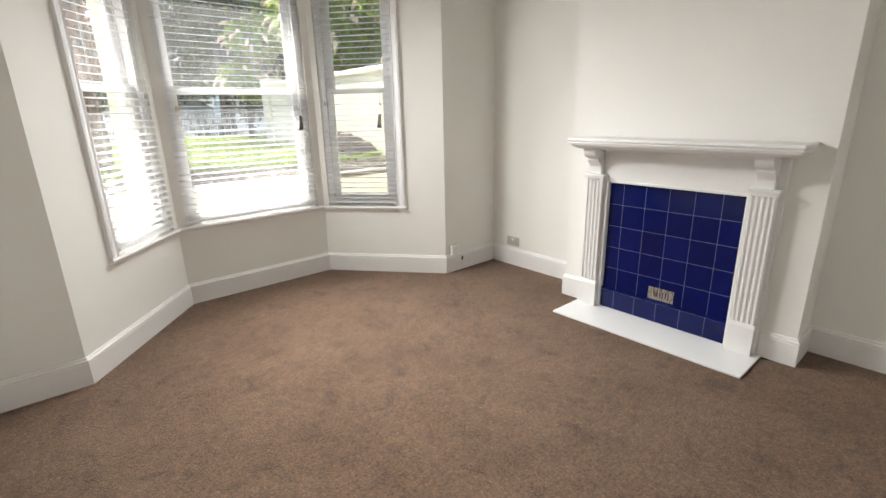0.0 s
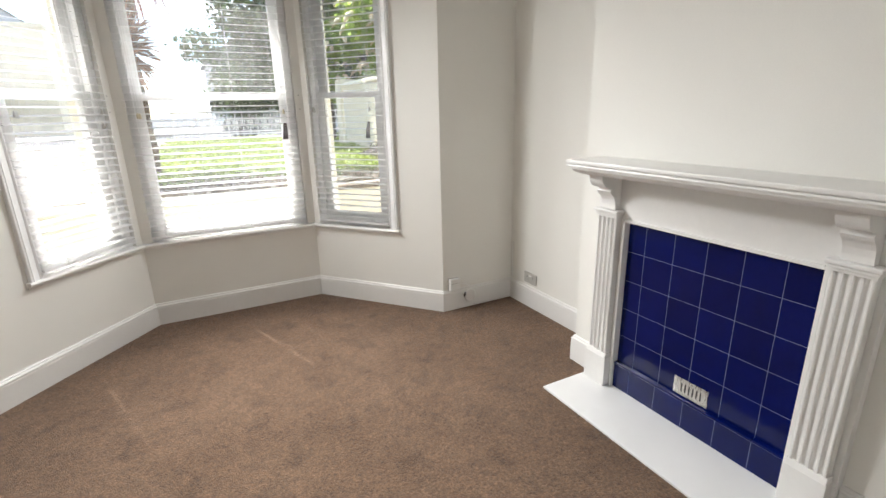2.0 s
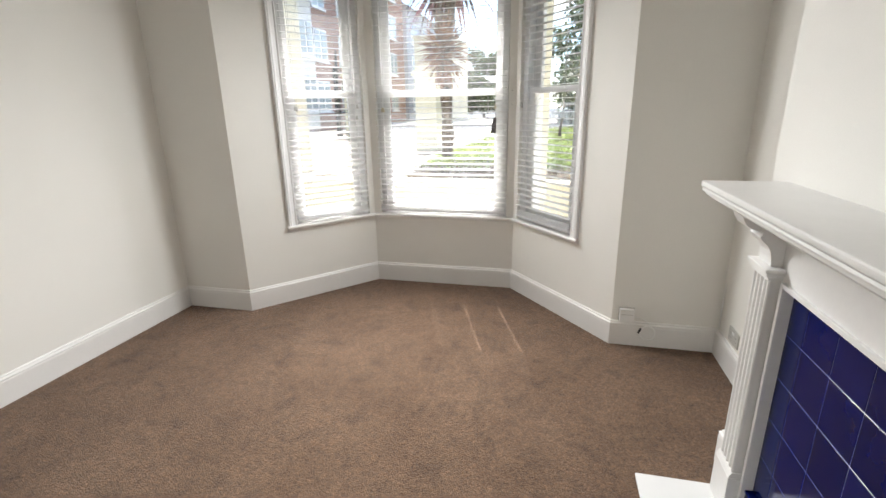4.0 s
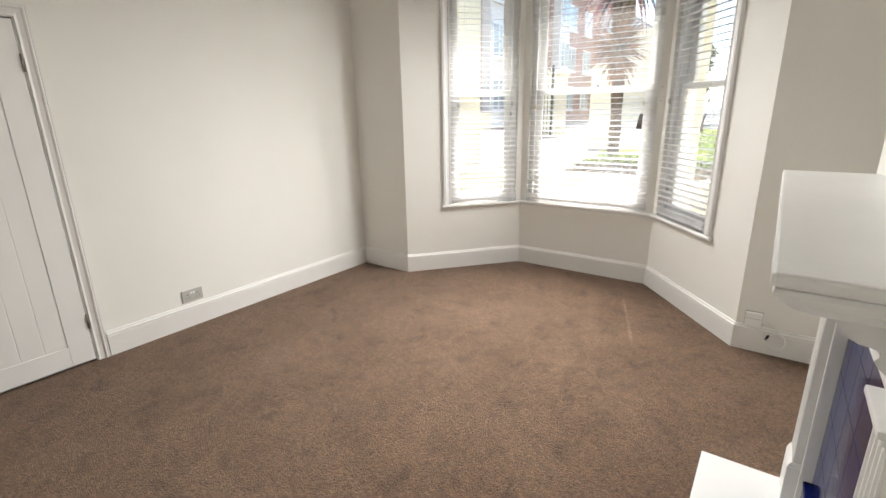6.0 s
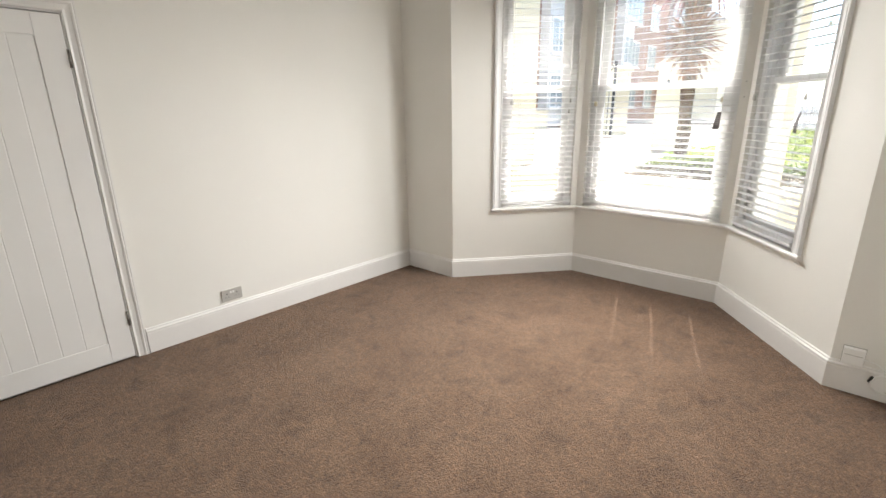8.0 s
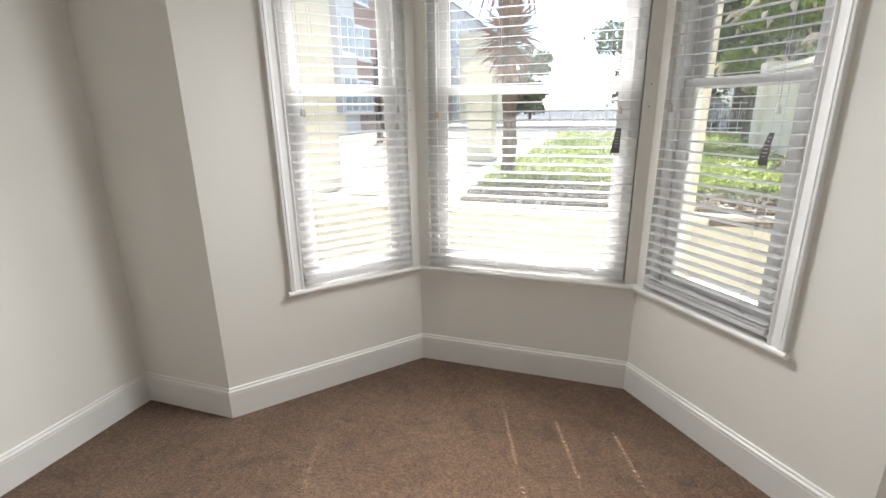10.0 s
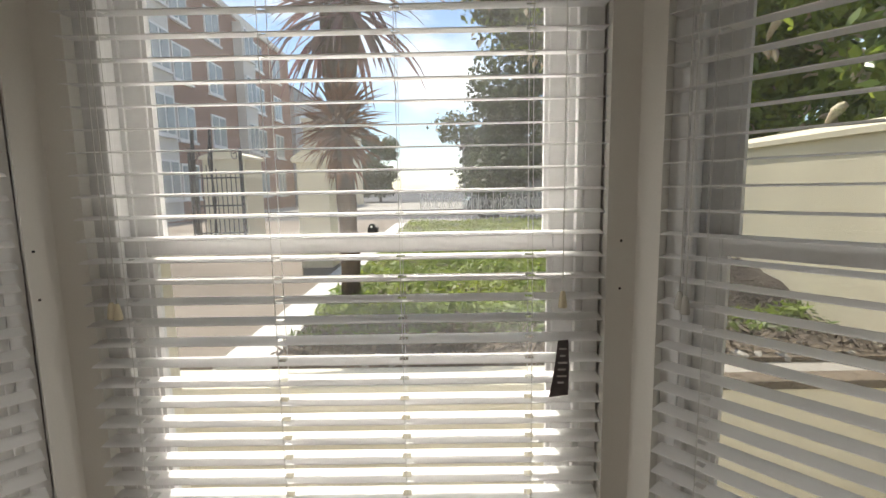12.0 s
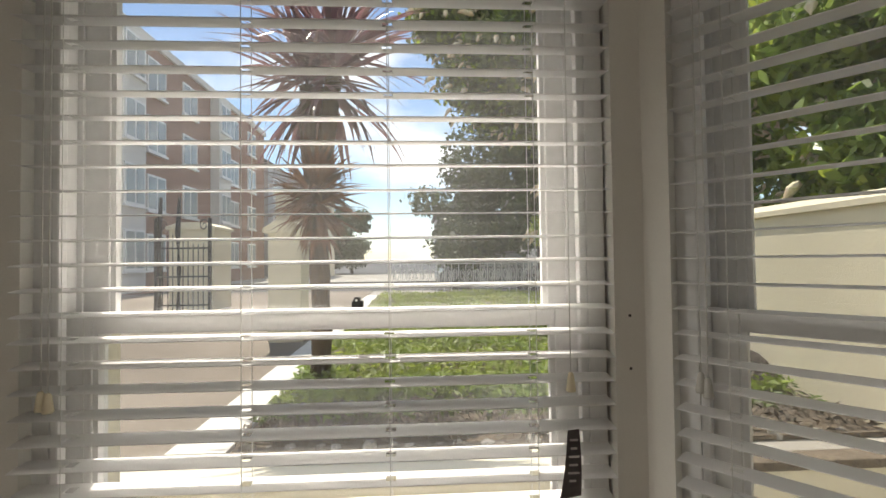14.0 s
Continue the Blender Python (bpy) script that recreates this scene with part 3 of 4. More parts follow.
def card_tag(bl, x, z, twist):
    """A printed card tag hanging from the pull cord, curled a little."""
    own = bmesh.new()
    rows = []
    for k in range(7):
        f = k / 6
        bend = 0.012 * math.sin(f * 2.4)
        half = (0.012 + 0.010 * f)
        rows.append([own.verts.new((x - half * math.cos(twist) - 0.010 * f, -0.040 - half * math.sin(twist) - bend, z - 0.118 * f)),
                     own.verts.new((x + half * math.cos(twist) - 0.010 * f, -0.040 + half * math.sin(twist) - bend, z - 0.118 * f))])
    for a, b in zip(rows, rows[1:]):
        own.faces.new((a[0], a[1], b[1], b[0]))
    bmesh.ops.solidify(own, geom=own.faces[:], thickness=0.0006)
    t = part("card_tag", own, TAGM, bl, "curled grey printed card tag")
    ink = None
    for k, w in enumerate((0.7, 0.5, 0.8, 0.6, 0.75, 0.4)):
        f = (k + 1.2) / 8.5
        half = (0.012 + 0.010 * f) * w * 0.8
        bend = 0.012 * math.sin(f * 2.4)
        cx, yy, zz = x - 0.010 * f, -0.0415 - bend, z - 0.118 * f
        ink = box((cx - half, yy - 0.0006, zz - 0.002), (cx + half, yy - 0.0002, zz + 0.002), 0, ink)
    part("print_bar", ink, TAGINK, t)


CB0, CB1 = 0.064, LC - 0.072
b_c = venetian(M_C, CB0, CB1, [0.158, 0.468, 0.733, 1.005], [(0.128, 1.490, CREAM_KNOB), (0.140, 1.487, CREAM_KNOB), (1.068, 1.500, CREAM_KNOB)],
               6.0, "wide white slatted venetian blind, slats open")
card_tag(b_c, 1.068, 1.430, 0.25)
b_l = venetian(M_L, 0.440, LS - 0.062, [0.580, 1.000], [(0.500, 1.510, GREYPL), (0.512, 1.505, GREYPL), (1.018, 1.520, GREYPL), (1.010, 1.432, GREYPL)], 12.0, "narrow white slatted venetian blind, slats open")
b_r = venetian(M_R, 0.062, LS - 0.440, [0.150, 0.585], [(0.108, 1.512, GREYPL), (0.119, 1.505, GREYPL), (0.600, 1.50, WHITEPL)], 2.0, "narrow white slatted venetian blind, slats open")
card_tag(b_r, 0.60, 1.43, -0.2)

# pairs of old screw holes in the bay posts
for m, x, label in ((M_L, 1.104, "small dark screw hole beside the wide blind"), (M_C, LC - 0.031, "small dark screw hole in the painted post")):
    for z in (1.529, 1.631):
        own = bmesh.new()
        bmesh.ops.create_circle(own, cap_ends=True, segments=10, radius=0.003)
        solid("screw_hole", own, DARKPL, label, "screw hole", group="screw holes in the posts", m=m @ pose(x, -0.0015, z, 90, 0, 0))


# ---- the fireplace ----
FC = 1.200
O0, O1, OT = 0.792, 1.668, 0.944
sur = thing("fireplace_surround", pose(BREAST, FC - 0.025, 0), "white painted timber mantelpiece with fluted pilasters and corbels", "fireplace")


def fp(name, bm, mat=GLOSS, parent=None, label=""):
    """A part of the fireplace, built in room coordinates."""
    bmesh.ops.translate(bm, verts=bm.verts[:], vec=(-BREAST, -FC, 0))
    return part(name, bm, mat, parent or sur, label)


FACE = 3.556
fp("frieze", box((FACE, 0.632, OT), (BREAST + 0.002, 1.838, 1.205), 0.002))
for y0, y1, nm in ((0.632, O0, "jamb_panel"), (O1, 1.838, "jamb_panel")):
    fp(nm, box((FACE, y0, 0.012), (BREAST + 0.002, y1, OT), 0.002))
# inner slip beside the tiles
for y0, y1 in ((O0 - 0.004, O0 + 0.012), (O1 - 0.012, O1 + 0.004)):
    fp("slip", box((FACE - 0.010, y0, 0.012), (BREAST, y1, OT + 0.012), 0.003))
fp("slip", box((FACE - 0.010, O0 + 0.013, OT - 0.004), (BREAST, O1 - 0.013, OT + 0.012), 0.003))


def pilaster(yc):
    w, x0, x1 = 0.062, 3.518, FACE - 0.001
    prof = [(-w, x1), (-w, x0 + 0.004), (-w + 0.004, x0)]
    for k in range(4):
        c = -w + 0.020 + k * (2 * w - 0.040) / 3
        r = 0.0105
        prof += [(c - r, x0), (c - r * 0.7, x0 + 0.007), (c, x0 + 0.010), (c + r * 0.7, x0 + 0.007), (c + r, x0)]
    prof += [(w - 0.004, x0), (w, x0 + 0.004), (w, x1)]
    fp("pilaster", extrude([(x, yc + a) for a, x in prof], 0.205, 0.955, "z"), label="fluted pilaster")
    base = box((3.506, yc - 0.072, 0.012), (FACE - 0.001, yc + 0.072, 0.185), 0.003)
    extrude([(FACE - 0.001, 0.185), (3.507, 0.185), (3.512, 0.196), (3.517, 0.205), (FACE - 0.001, 0.205)], yc - 0.068, yc + 0.068, "y", base)
    fp("plinth_block", base)
    cap = box((3.512, yc - 0.066, 0.955), (FACE - 0.001, yc + 0.066, 0.966), 0.002)
    box((3.504, yc - 0.072, 0.967), (FACE - 0.001, yc + 0.072, 0.980), 0.004, cap)
    box((3.497, yc - 0.078, 0.981), (FACE - 0.001, yc + 0.078, 0.996), 0.004, cap)
    fp("capital", cap)
    # scrolled bracket between capital and shelf
    out = [(FACE - 0.001, 0.997), (3.522, 0.997), (3.520, 1.02), (3.515, 1.045), (3.503, 1.065), (3.486, 1.080), (3.478, 1.092), (3.484, 1.100), (3.484, 1.108), (3.470, 1.112)]
    for k in range(7):
        a = radians(90 * k / 6)
        out.append((3.470 - 0.058 * math.sin(a) * 0.9, 1.112 + 0.062 * (1 - math.cos(a))))
    out += [(3.412, 1.190), (3.412, 1.205), (FACE - 0.001, 1.205)]
    fp("corbel", extrude(out, yc - 0.044, yc + 0.044, "y"), label="scrolled bracket under the shelf")


pilaster(0.716)
pilaster(1.746)
S0, S1, SF = 0.530, 1.866, 3.330


def shelf_layer(inset, z0, z1, bev, bm=None):
    return box((SF + inset, S0 + inset, z0), (BREAST + 0.001, S1 - inset, z1), bev, bm)


fp("mantel_shelf", shelf_layer(0.0, 1.228, 1.248, 0.006), label="mantel shelf board with a rounded edge")
SHELF_EDGE = [(0.003, 1.2278), (0.007, 1.2268), (0.007, 1.2250), (0.003, 1.2240), (0.001, 1.218), (0.003, 1.2125), (0.011, 1.2112), (0.011, 1.2030), (0.017, 1.2020), (0.023, 1.195), (0.033, 1.187), (0.046, 1.182), (0.051, 1.178), (0.09, 1.178), (0.09, 1.2278)]
shelf_line = [(BREAST + 0.001, S0 + 0.004), (SF + 0.004, S0 + 0.004), (SF + 0.004, S1 - 0.004), (BREAST + 0.001, S1 - 0.004)]
fp("shelf_moulding", sweep([(-d, z) for d, z in SHELF_EDGE], shelf_line), label="stepped and hollowed moulding under the shelf")
fp("bed_mould", extrude([(FACE, 1.150), (FACE - 0.006, 1.153), (FACE - 0.010, 1.163), (FACE - 0.022, 1.177), (FACE - 0.026, 1.190), (FACE, 1.190)], 0.762, 1.700, "y"))

# hearth slab
hb = box((3.226, 0.578, 0.0005), (BREAST - 0.004, 1.813, 0.0125), 0.003)
solid("hearth", hb, HEARTHM, "white painted flat hearth slab on the carpet edge", "hearth")
# tiled panel: backing with each tile proud of it
panel = thing("tiled_panel", pose(BREAST, FC - 0.025, 0.0125), "deep blue glazed tile panel closing the fireplace", "tiled panel")


def tp(name, bm, mat, label=""):
    bmesh.ops.translate(bm, verts=bm.verts[:], vec=(-BREAST, -FC, -0.0125))
    return part(name, bm, mat, panel, label)


tp("grout_bed", box((3.5842, O0 + 0.012, 0.013), (BREAST - 0.001, O1 - 0.012, OT - 0.004)), GROUT)
tp("grout_bed", box((3.5622, O0 + 0.012, 0.013), (3.584, O1 - 0.012, 0.150)), GROUT)
TP = 0.156
cols = [O0 + 0.0125] + [0.930 + TP * k for k in range(5)] + [O1 - 0.0125]
rows_z = [0.160 + 0.156 * k for k in range(6)]
for i in range(6):
    for j in range(5):
        tp("tile", box((3.583, cols[i] + 0.0012, rows_z[j] + 0.0012), (3.587, cols[i + 1] - 0.0012, min(rows_z[j + 1], OT - 0.004) - 0.0012), 0.0008, seg=1), TILE)
    tp("tile", box((3.561, cols[i] + 0.0012, 0.014), (3.5655, cols[i + 1] - 0.0012, 0.148), 0.0008, seg=1), TILE)
    lip = extrude([(3.583, 0.150), (3.561, 0.150), (3.558, 0.153), (3.558, 0.158), (3.562, 0.162), (3.583, 0.163)], cols[i] + 0.0012, cols[i + 1] - 0.0012, "y")
    tp("edge_tile", lip, TILE, "rounded blue edging tile")
# air vent plate
vent = thing("air_vent", pose(3.583, 1.202, 0.168), "small stainless steel slotted vent plate on blue tiles", "air vent")
part("plate", box((-0.004, -0.085, 0.0), (-0.0005, 0.085, 0.088), 0.001), STEEL, vent)
for k in range(6):
    part("slot", box((-0.0052, -0.055 + k * 0.019, 0.022), (-0.0042, -0.049 + k * 0.019, 0.066)), DARKPL, vent, "dark upright slot")
for y in (-0.076, 0.076):
    part("screw", tube([(-0.0058, y, 0.044), (-0.004, y, 0.044)], 0.003, 8), CHROME, vent)


# ---- the door ----
door = thing("door_1", pose(-0.004, D0, 0.018), "closed white painted boarded door with a lever handle", "door", kind="structure")
DW, DHH = D1 - D0, DH - 0.018
for y0, y1 in ((0.003, 0.092), (DW - 0.124, DW - 0.003)):
    part("stile", box((-0.036, y0, 0), (0.0, y1, DHH - 0.003), 0.002), SATIN, door)
part("bottom_rail", box((-0.036, 0.092, 0), (-0.0003, DW - 0.124, 0.126), 0.002), SATIN, door)
part("top_rail", box((-0.036, 0.092, DHH - 0.110), (-0.0003, DW - 0.124, DHH - 0.003), 0.002), SATIN, door)
part("panel_back", box((-0.030, 0.085, 0.12), (-0.0062, DW - 0.117, DHH - 0.105)), SATIN, door)
bw = (DW - 0.216) / 5
for k in range(5):
    part("board", box((-0.020, 0.092 + k * bw + 0.0006, 0.128), (-0.0045, 0.092 + (k + 1) * bw - 0.0006, DHH - 0.112), 0.0032, seg=1), SATIN, door)
hd = part("door_handle", tube([(0.0, 0.052, 0.938), (0.007, 0.052, 0.938), (0.008, 0.052, 0.938)], [0.026, 0.026, 0.023], 24), CHROME, door, "brushed metal lever handle")
part("lever", tube([(0.008, 0.052, 0.938), (0.040, 0.052, 0.938), (0.046, 0.058, 0.938), (0.047, 0.075, 0.939), (0.046, 0.110, 0.942), (0.045, 0.150, 0.938), (0.043, 0.168, 0.935)],
                   [0.009, 0.009, 0.0095, 0.009, 0.008, 0.0075, 0.006], 12), CHROME, hd)
for z in (0.252, 1.735):
    part("hinge", tube([(0.004, DW - 0.001, z - 0.045), (0.004, DW - 0.001, z + 0.045)], 0.0055, 10), CHROME, door, "small steel hinge")
# lining and architrave
solid("door_lining", box((LO, D0 - 0.028, 0.0), (LEFT + 0.003, D0, DH + 0.004), 0.002, box((LO, D1, 0.0), (LEFT + 0.003, D1 + 0.028, DH + 0.004), 0.002, box((LO, D0 - 0.028, DH + 0.004), (LEFT + 0.003, D1 + 0.028, DH + 0.030), 0.002))),
      SATIN, "white painted door lining", "door frame", "structure")
A0, A1, AZ, AW = D0 - 0.008, D1 + 0.008, DH + 0.010, 0.062
AP = [(0, -0.001), (0, 0.012), (0.004, 0.016), (0.012, 0.013), (0.015, 0.012), (0.036, 0.016), (0.039, 0.020), (0.046, 0.024), (0.052, 0.021), (0.055, 0.023), (AW, 0.023), (AW, -0.001)]


def arch_run():
    """The moulding led up one side, over the head and down the other, mitred at the corners."""
    own = bmesh.new()
    path = [(A0, 0.0, -1, 0), (A0, AZ, -1, 1), (A1, AZ, 1, 1), (A1, 0.0, 1, 0)]
    rows = [[own.verts.new((LEFT + h, y + sy * d, z + sz * d)) for d, h in AP] for y, z, sy, sz in path]
    for a, b in zip(rows, rows[1:]):
        for k in range(len(AP)):
            j = (k + 1) % len(AP)
            own.faces.new((a[k], a[j], b[j], b[k]))
    own.faces.new(rows[0])
    own.faces.new(list(reversed(rows[-1])))
    bmesh.ops.recalc_face_normals(own, faces=own.faces[:])
    return own


solid("trim", arch_run(), GLOSS, "white gloss moulded door architrave", "door architrave", "structure")


# ---- sockets, cable, radiator ----
def socket(m, label):
    """A double wall socket; local x along the wall, y out of it, z up."""
    s = thing("wall_socket", m, label, "wall socket", "double sockets")
    part("plate", box((-0.073, 0, -0.043), (0.073, 0.009, 0.043), 0.004), GREYPL, s)
    for x in (-0.036, 0.036):
        part("pin_hole", box((x - 0.003, 0.0088, 0.004), (x + 0.003, 0.0094, 0.014)), DARKPL, s)
        part("pin_hole", box((x - 0.014, 0.0088, -0.016), (x - 0.007, 0.0094, -0.012)), DARKPL, s)
        part("pin_hole", box((x + 0.007, 0.0088, -0.016), (x + 0.014, 0.0094, -0.012)), DARKPL, s)
    for x in (-0.009, 0.009):
        part("switch", box((x - 0.006, 0.009, 0.012), (x + 0.006, 0.0125, 0.028), 0.0015), WHITEPL, s)
    return s


socket(pose(LEFT, 1.253, 0.228, 0, 0, -90), "grey double wall socket above the skirting by the door")
socket(pose(RIGHT, 2.755, 0.232, 0, 0, 90), "grey double wall socket above the skirting in the alcove")
jb = thing("telephone_socket", pose(3.328, FRONT, 0.212, 0, 0, 180), "square white telephone socket box on the skirting", "telephone socket")
# grey plate added behind the box, its colour gives the shaded outline
part("back_plate", box((-0.047, 0.0, -0.047), (0.047, 0.006, 0.047), 0.002), GREYPL, jb)
part("box", box((-0.044, 0.008, -0.044), (0.044, 0.038, 0.044), 0.004, box((-0.035, 0.005, -0.035), (0.035, 0.010, 0.035))), WHITEPL, jb)
part("cover_line", box((-0.036, 0.0376, 0.008), (0.036, 0.0386, 0.011)), GREYPL, jb)
coil = thing("coiled_cable", pose(3.46, FRONT - 0.03, 0.055), "loop of white aerial cable with a dark connector", "cable")
loop = [(0.045 * math.sin(a) * (1 + 0.05 * math.sin(3 * a)), -0.004 + 0.006 * math.cos(2 * a), 0.045 + 0.048 * math.cos(a)) for a in np.linspace(0.5, 6.9, 40)]
part("loop", tube(loop, 0.0042, 8), WHITEPL, coil)
part("tail", tube([(loop[0][0], loop[0][1], loop[0][2]), (0.0, 0.004, 0.12), (-0.04, 0.010, 0.145), (-0.10, 0.012, 0.15)], 0.0026, 8), WHITEPL, coil)
part("connector", tube([(-0.052, -0.004, 0.045), (-0.047, -0.006, 0.062), (-0.043, -0.006, 0.078)], [0.008, 0.0085, 0.007], 10), DARKPL, coil, "small dark aerial plug")
solid("wall_cable", tube([(RIGHT - 0.006, FRONT - 0.03, 0.172), (RIGHT - 0.006, FRONT - 0.03, 0.48)], 0.004, 8), WHITEPL, "thin white painted cable clipped up the corner", "cable")

rad = thing("radiator", pose(0.16, BACK, 0.0), "white steel panel radiator on the back wall", "radiator")
body = box((0, 0.045, 0.13), (1.02, 0.105, 0.72), 0.008)
part("panel", body, SATIN, rad)
part("front_panel", box((0.012, 0.104, 0.142), (1.008, 0.109, 0.708), 0.004), SATIN, rad)
part("top_grille", box((0.005, 0.03, 0.721), (1.015, 0.108, 0.732), 0.002), SATIN, rad)
for x in (0.1, 0.92):
    part("bracket", box((x, 0.0, 0.2), (x + 0.03, 0.045, 0.66)), SATIN, rad)
for x in (-0.045, 1.065):
    v = part("valve", tube([(x, 0.075, 0.10), (x, 0.075, 0.19)], 0.014, 12), CHROME, rad)
    part("tail", tube([(x, 0.075, 0.155), (0.0 if x < 0 else 1.02, 0.075, 0.155)], 0.010, 10), CHROME, v)
    part("pipe", tube([(x, 0.075, 0.0), (x, 0.075, 0.11)], 0.0075, 10), WHITEPL, v)


# ---- outside ----
GZ, TERRACE = -0.35, 0.70


def ground_z(y):
    """A sunken yard by the house, then the level garden terrace and the street."""
    return GZ if y < 5.42 else TERRACE


xs = [-120, -60, -30, -12, -6, -3, 0, 3, 6, 12, 30, 60, 120]
ys = [-40, -6, 2.5, 4.2, 5.41, 5.43, 9.0, 11.3, 13.2, 15.1, 17, 19.4, 19.41, 27, 27.01, 40, 70, 150, 400, 1200]
bm = bmesh.new()
grid = [[bm.verts.new((x * (1 if y < 60 else 6), y, ground_z(y) - (0.12 if 19.405 < y < 27.005 else 0))) for x in xs] for y in ys]
for j in range(len(ys) - 1):
    for i in range(len(xs) - 1):
        f = bm.faces.new((grid[j][i], grid[j][i + 1], grid[j + 1][i + 1], grid[j + 1][i]))
        f.material_index = 1 if 19.4 < ys[j] < 27 or ys[j] >= 40 else 0
ob = solid("ground", bm, [PAVE, ROADM], "pale sunlit paving of the sunken yard and the street beyond", "ground", "structure")
rw = thing("retaining_wall", pose(-0.39, 5.32, GZ), "cream rendered retaining wall of the sunken yard", "garden wall")
part("wall", box((0, 0, -0.1), (5.19, 0.20, 1.00), 0.008), CREAM, rw)
part("coping", box((0, -0.03, 1.00), (3.50, 0.24, 1.055), 0.012), CREAM, rw)
# soil brown paints this end as if shaded, so it doesn't show sunlit white
part("coping", box((3.503, -0.02, 1.00), (5.19, 0.25, 1.050), 0.012), SOIL, rw, "end of the coping darkened by its colour in place of shade")


def strip(name, pts, mat, label, cat, lift=0.02):
    """A paved strip between two edges given at the same y: rows of (y, x0, x1)."""
    bm = bmesh.new()
    rows = [[bm.verts.new((x, y, ground_z(y) + lift)) for x in (x0, x1)] for y, x0, x1 in pts]
    for a, b in zip(rows, rows[1:]):
        bm.faces.new((a[0], a[1], b[1], b[0]))
    ext = bmesh.ops.extrude_face_region(bm, geom=bm.faces[:])
    bmesh.ops.translate(bm, verts=[v for v in ext["geom"] if isinstance(v, bmesh.types.BMVert)], vec=(0, 0, -0.08))
    bmesh.ops.recalc_face_normals(bm, faces=bm.faces[:])
    return solid(name, bm, mat, label, cat, "structure")


strip("path", [(5.57, 0.72, 1.04), (9.0, 0.67, 0.99), (13.2, 0.60, 0.92), (17.0, 0.55, 0.87)], STONEW, "white concrete garden path", "path", 0.035)
strip("driveway", [(5.57, -7.0, 0.70), (9.0, -7.0, 0.65), (13.2, -7.0, 0.58), (17.0, -7.0, 0.53), (19.2, -7.0, 0.50)], DRIVE, "buff tarmac drive beside the path", "driveway", 0.02)
strip("garden_bed", [(5.57, 1.06, 4.78), (9.0, 1.01, 4.78), (13.2, 0.94, 7.5), (17.0, 0.89, 7.5)], SOIL, "dark soil of the planted bed", "flower bed", 0.03)

rng = np.random.default_rng(4)


def bank_plants(name, n, size, mat, ymin, ymax, hmax, label):
    y = ymin + (ymax - ymin) * rng.random(n) ** 1.35
    x0 = 1.05
    x = x0 + (np.where(y > 10.9, 7.3, 4.75) - x0) * rng.random(n)
    lump = 0.5 + 0.5 * np.sin(x * 3.1 + 1.3 * np.sin(y * 2.3)) * np.cos(y * 2.7 + x)
    z = np.array([ground_z(v) for v in y]) + 0.05 + hmax * (0.25 + 0.75 * lump) * rng.random(n) ** 0.5
    c = np.stack([x, y, z], 1)
    nrm = unit(np.stack([0.5 * rng.normal(size=n), -0.3 + 0.5 * rng.normal(size=n), 0.6 + 0.3 * rng.random(n)], 1))
    u = unit(np.cross(nrm, rng.normal(size=(n, 3))))
    v = np.cross(nrm, u)
    s = size * (0.6 + 0.8 * rng.random((n, 1)))
    ob = new(name, quads(name, c, u * s * 1.1, v * s * 0.3, mat))
    return tagged(ob, label, "ground cover", kind="stuff")


bank_plants("ivy", 10000, 0.034, LEAFMID, 5.9, 16.8, 0.09, "low green ground cover in the bed")
bank_plants("ivy", 24000, 0.040, LEAFBRIGHT, 6.2, 16.8, 0.17, "bright yellow-green leafy ground cover in the bed")
bank_plants("dry_stalks", 3500, 0.035, TWIG, 5.62, 7.2, 0.06, "dry stalks and leaf litter at the bed's edge")

# row of rough stones at the foot of the bank
stone_bm = bmesh.new()
bmesh.ops.create_icosphere(stone_bm, subdivisions=1, radius=0.5)
for v in stone_bm.verts:
    v.co *= 1 + 0.25 * noise.noise(v.co * 2.3)
stone_me = mesh_of("stone", stone_bm, PAVE)
edging = thing("stone_edging", pose(1.1, 5.62, TERRACE), "row of rough pale stones along the bed edge", "stone edging")
r2 = random.Random(5)
for k in range(27):
    s = new("stone", stone_me)
    s.parent = edging
    w = r2.uniform(0.07, 0.13)
    s.matrix_basis = pose(0.02 + k * 0.130 + r2.uniform(-0.03, 0.03), r2.uniform(-0.03, 0.03), w * 0.2, r2.uniform(-20, 20), r2.uniform(-20, 20), r2.uniform(0, 360)) @ Matrix.Diagonal((w, w * 0.7, w * 0.6, 1))


# ---- cordyline palm ----
def sword(own, base, direction, length, width, droop, twist):
    """One stiff leaf bending under its weight."""
    d = Vector(direction).normalized()
    side = d.cross(Vector((0, 0, 1)))
    side = side.normalized() if side.length > 0.05 else Vector((1, 0, 0))
    side = (Matrix.Rotation(twist, 3, d) @ side)
    p, prev = Vector(base), None
    n = 5
    for k in range(n + 1):
        f = k / n
        w = width * (0.55 + 0.9 * f if f < 0.4 else 0.95 * (1 - f) / 0.6 + 0.02)
        row = (own.verts.new(p - side * w / 2), own.verts.new(p + side * w / 2))
        if prev:
            own.faces.new((prev[0], prev[1], row[1], row[0]))
        prev = row
        step = length / n
        d = (d + Vector((0, 0, -droop * (0.35 + f)))).normalized()
        p = p + d * step


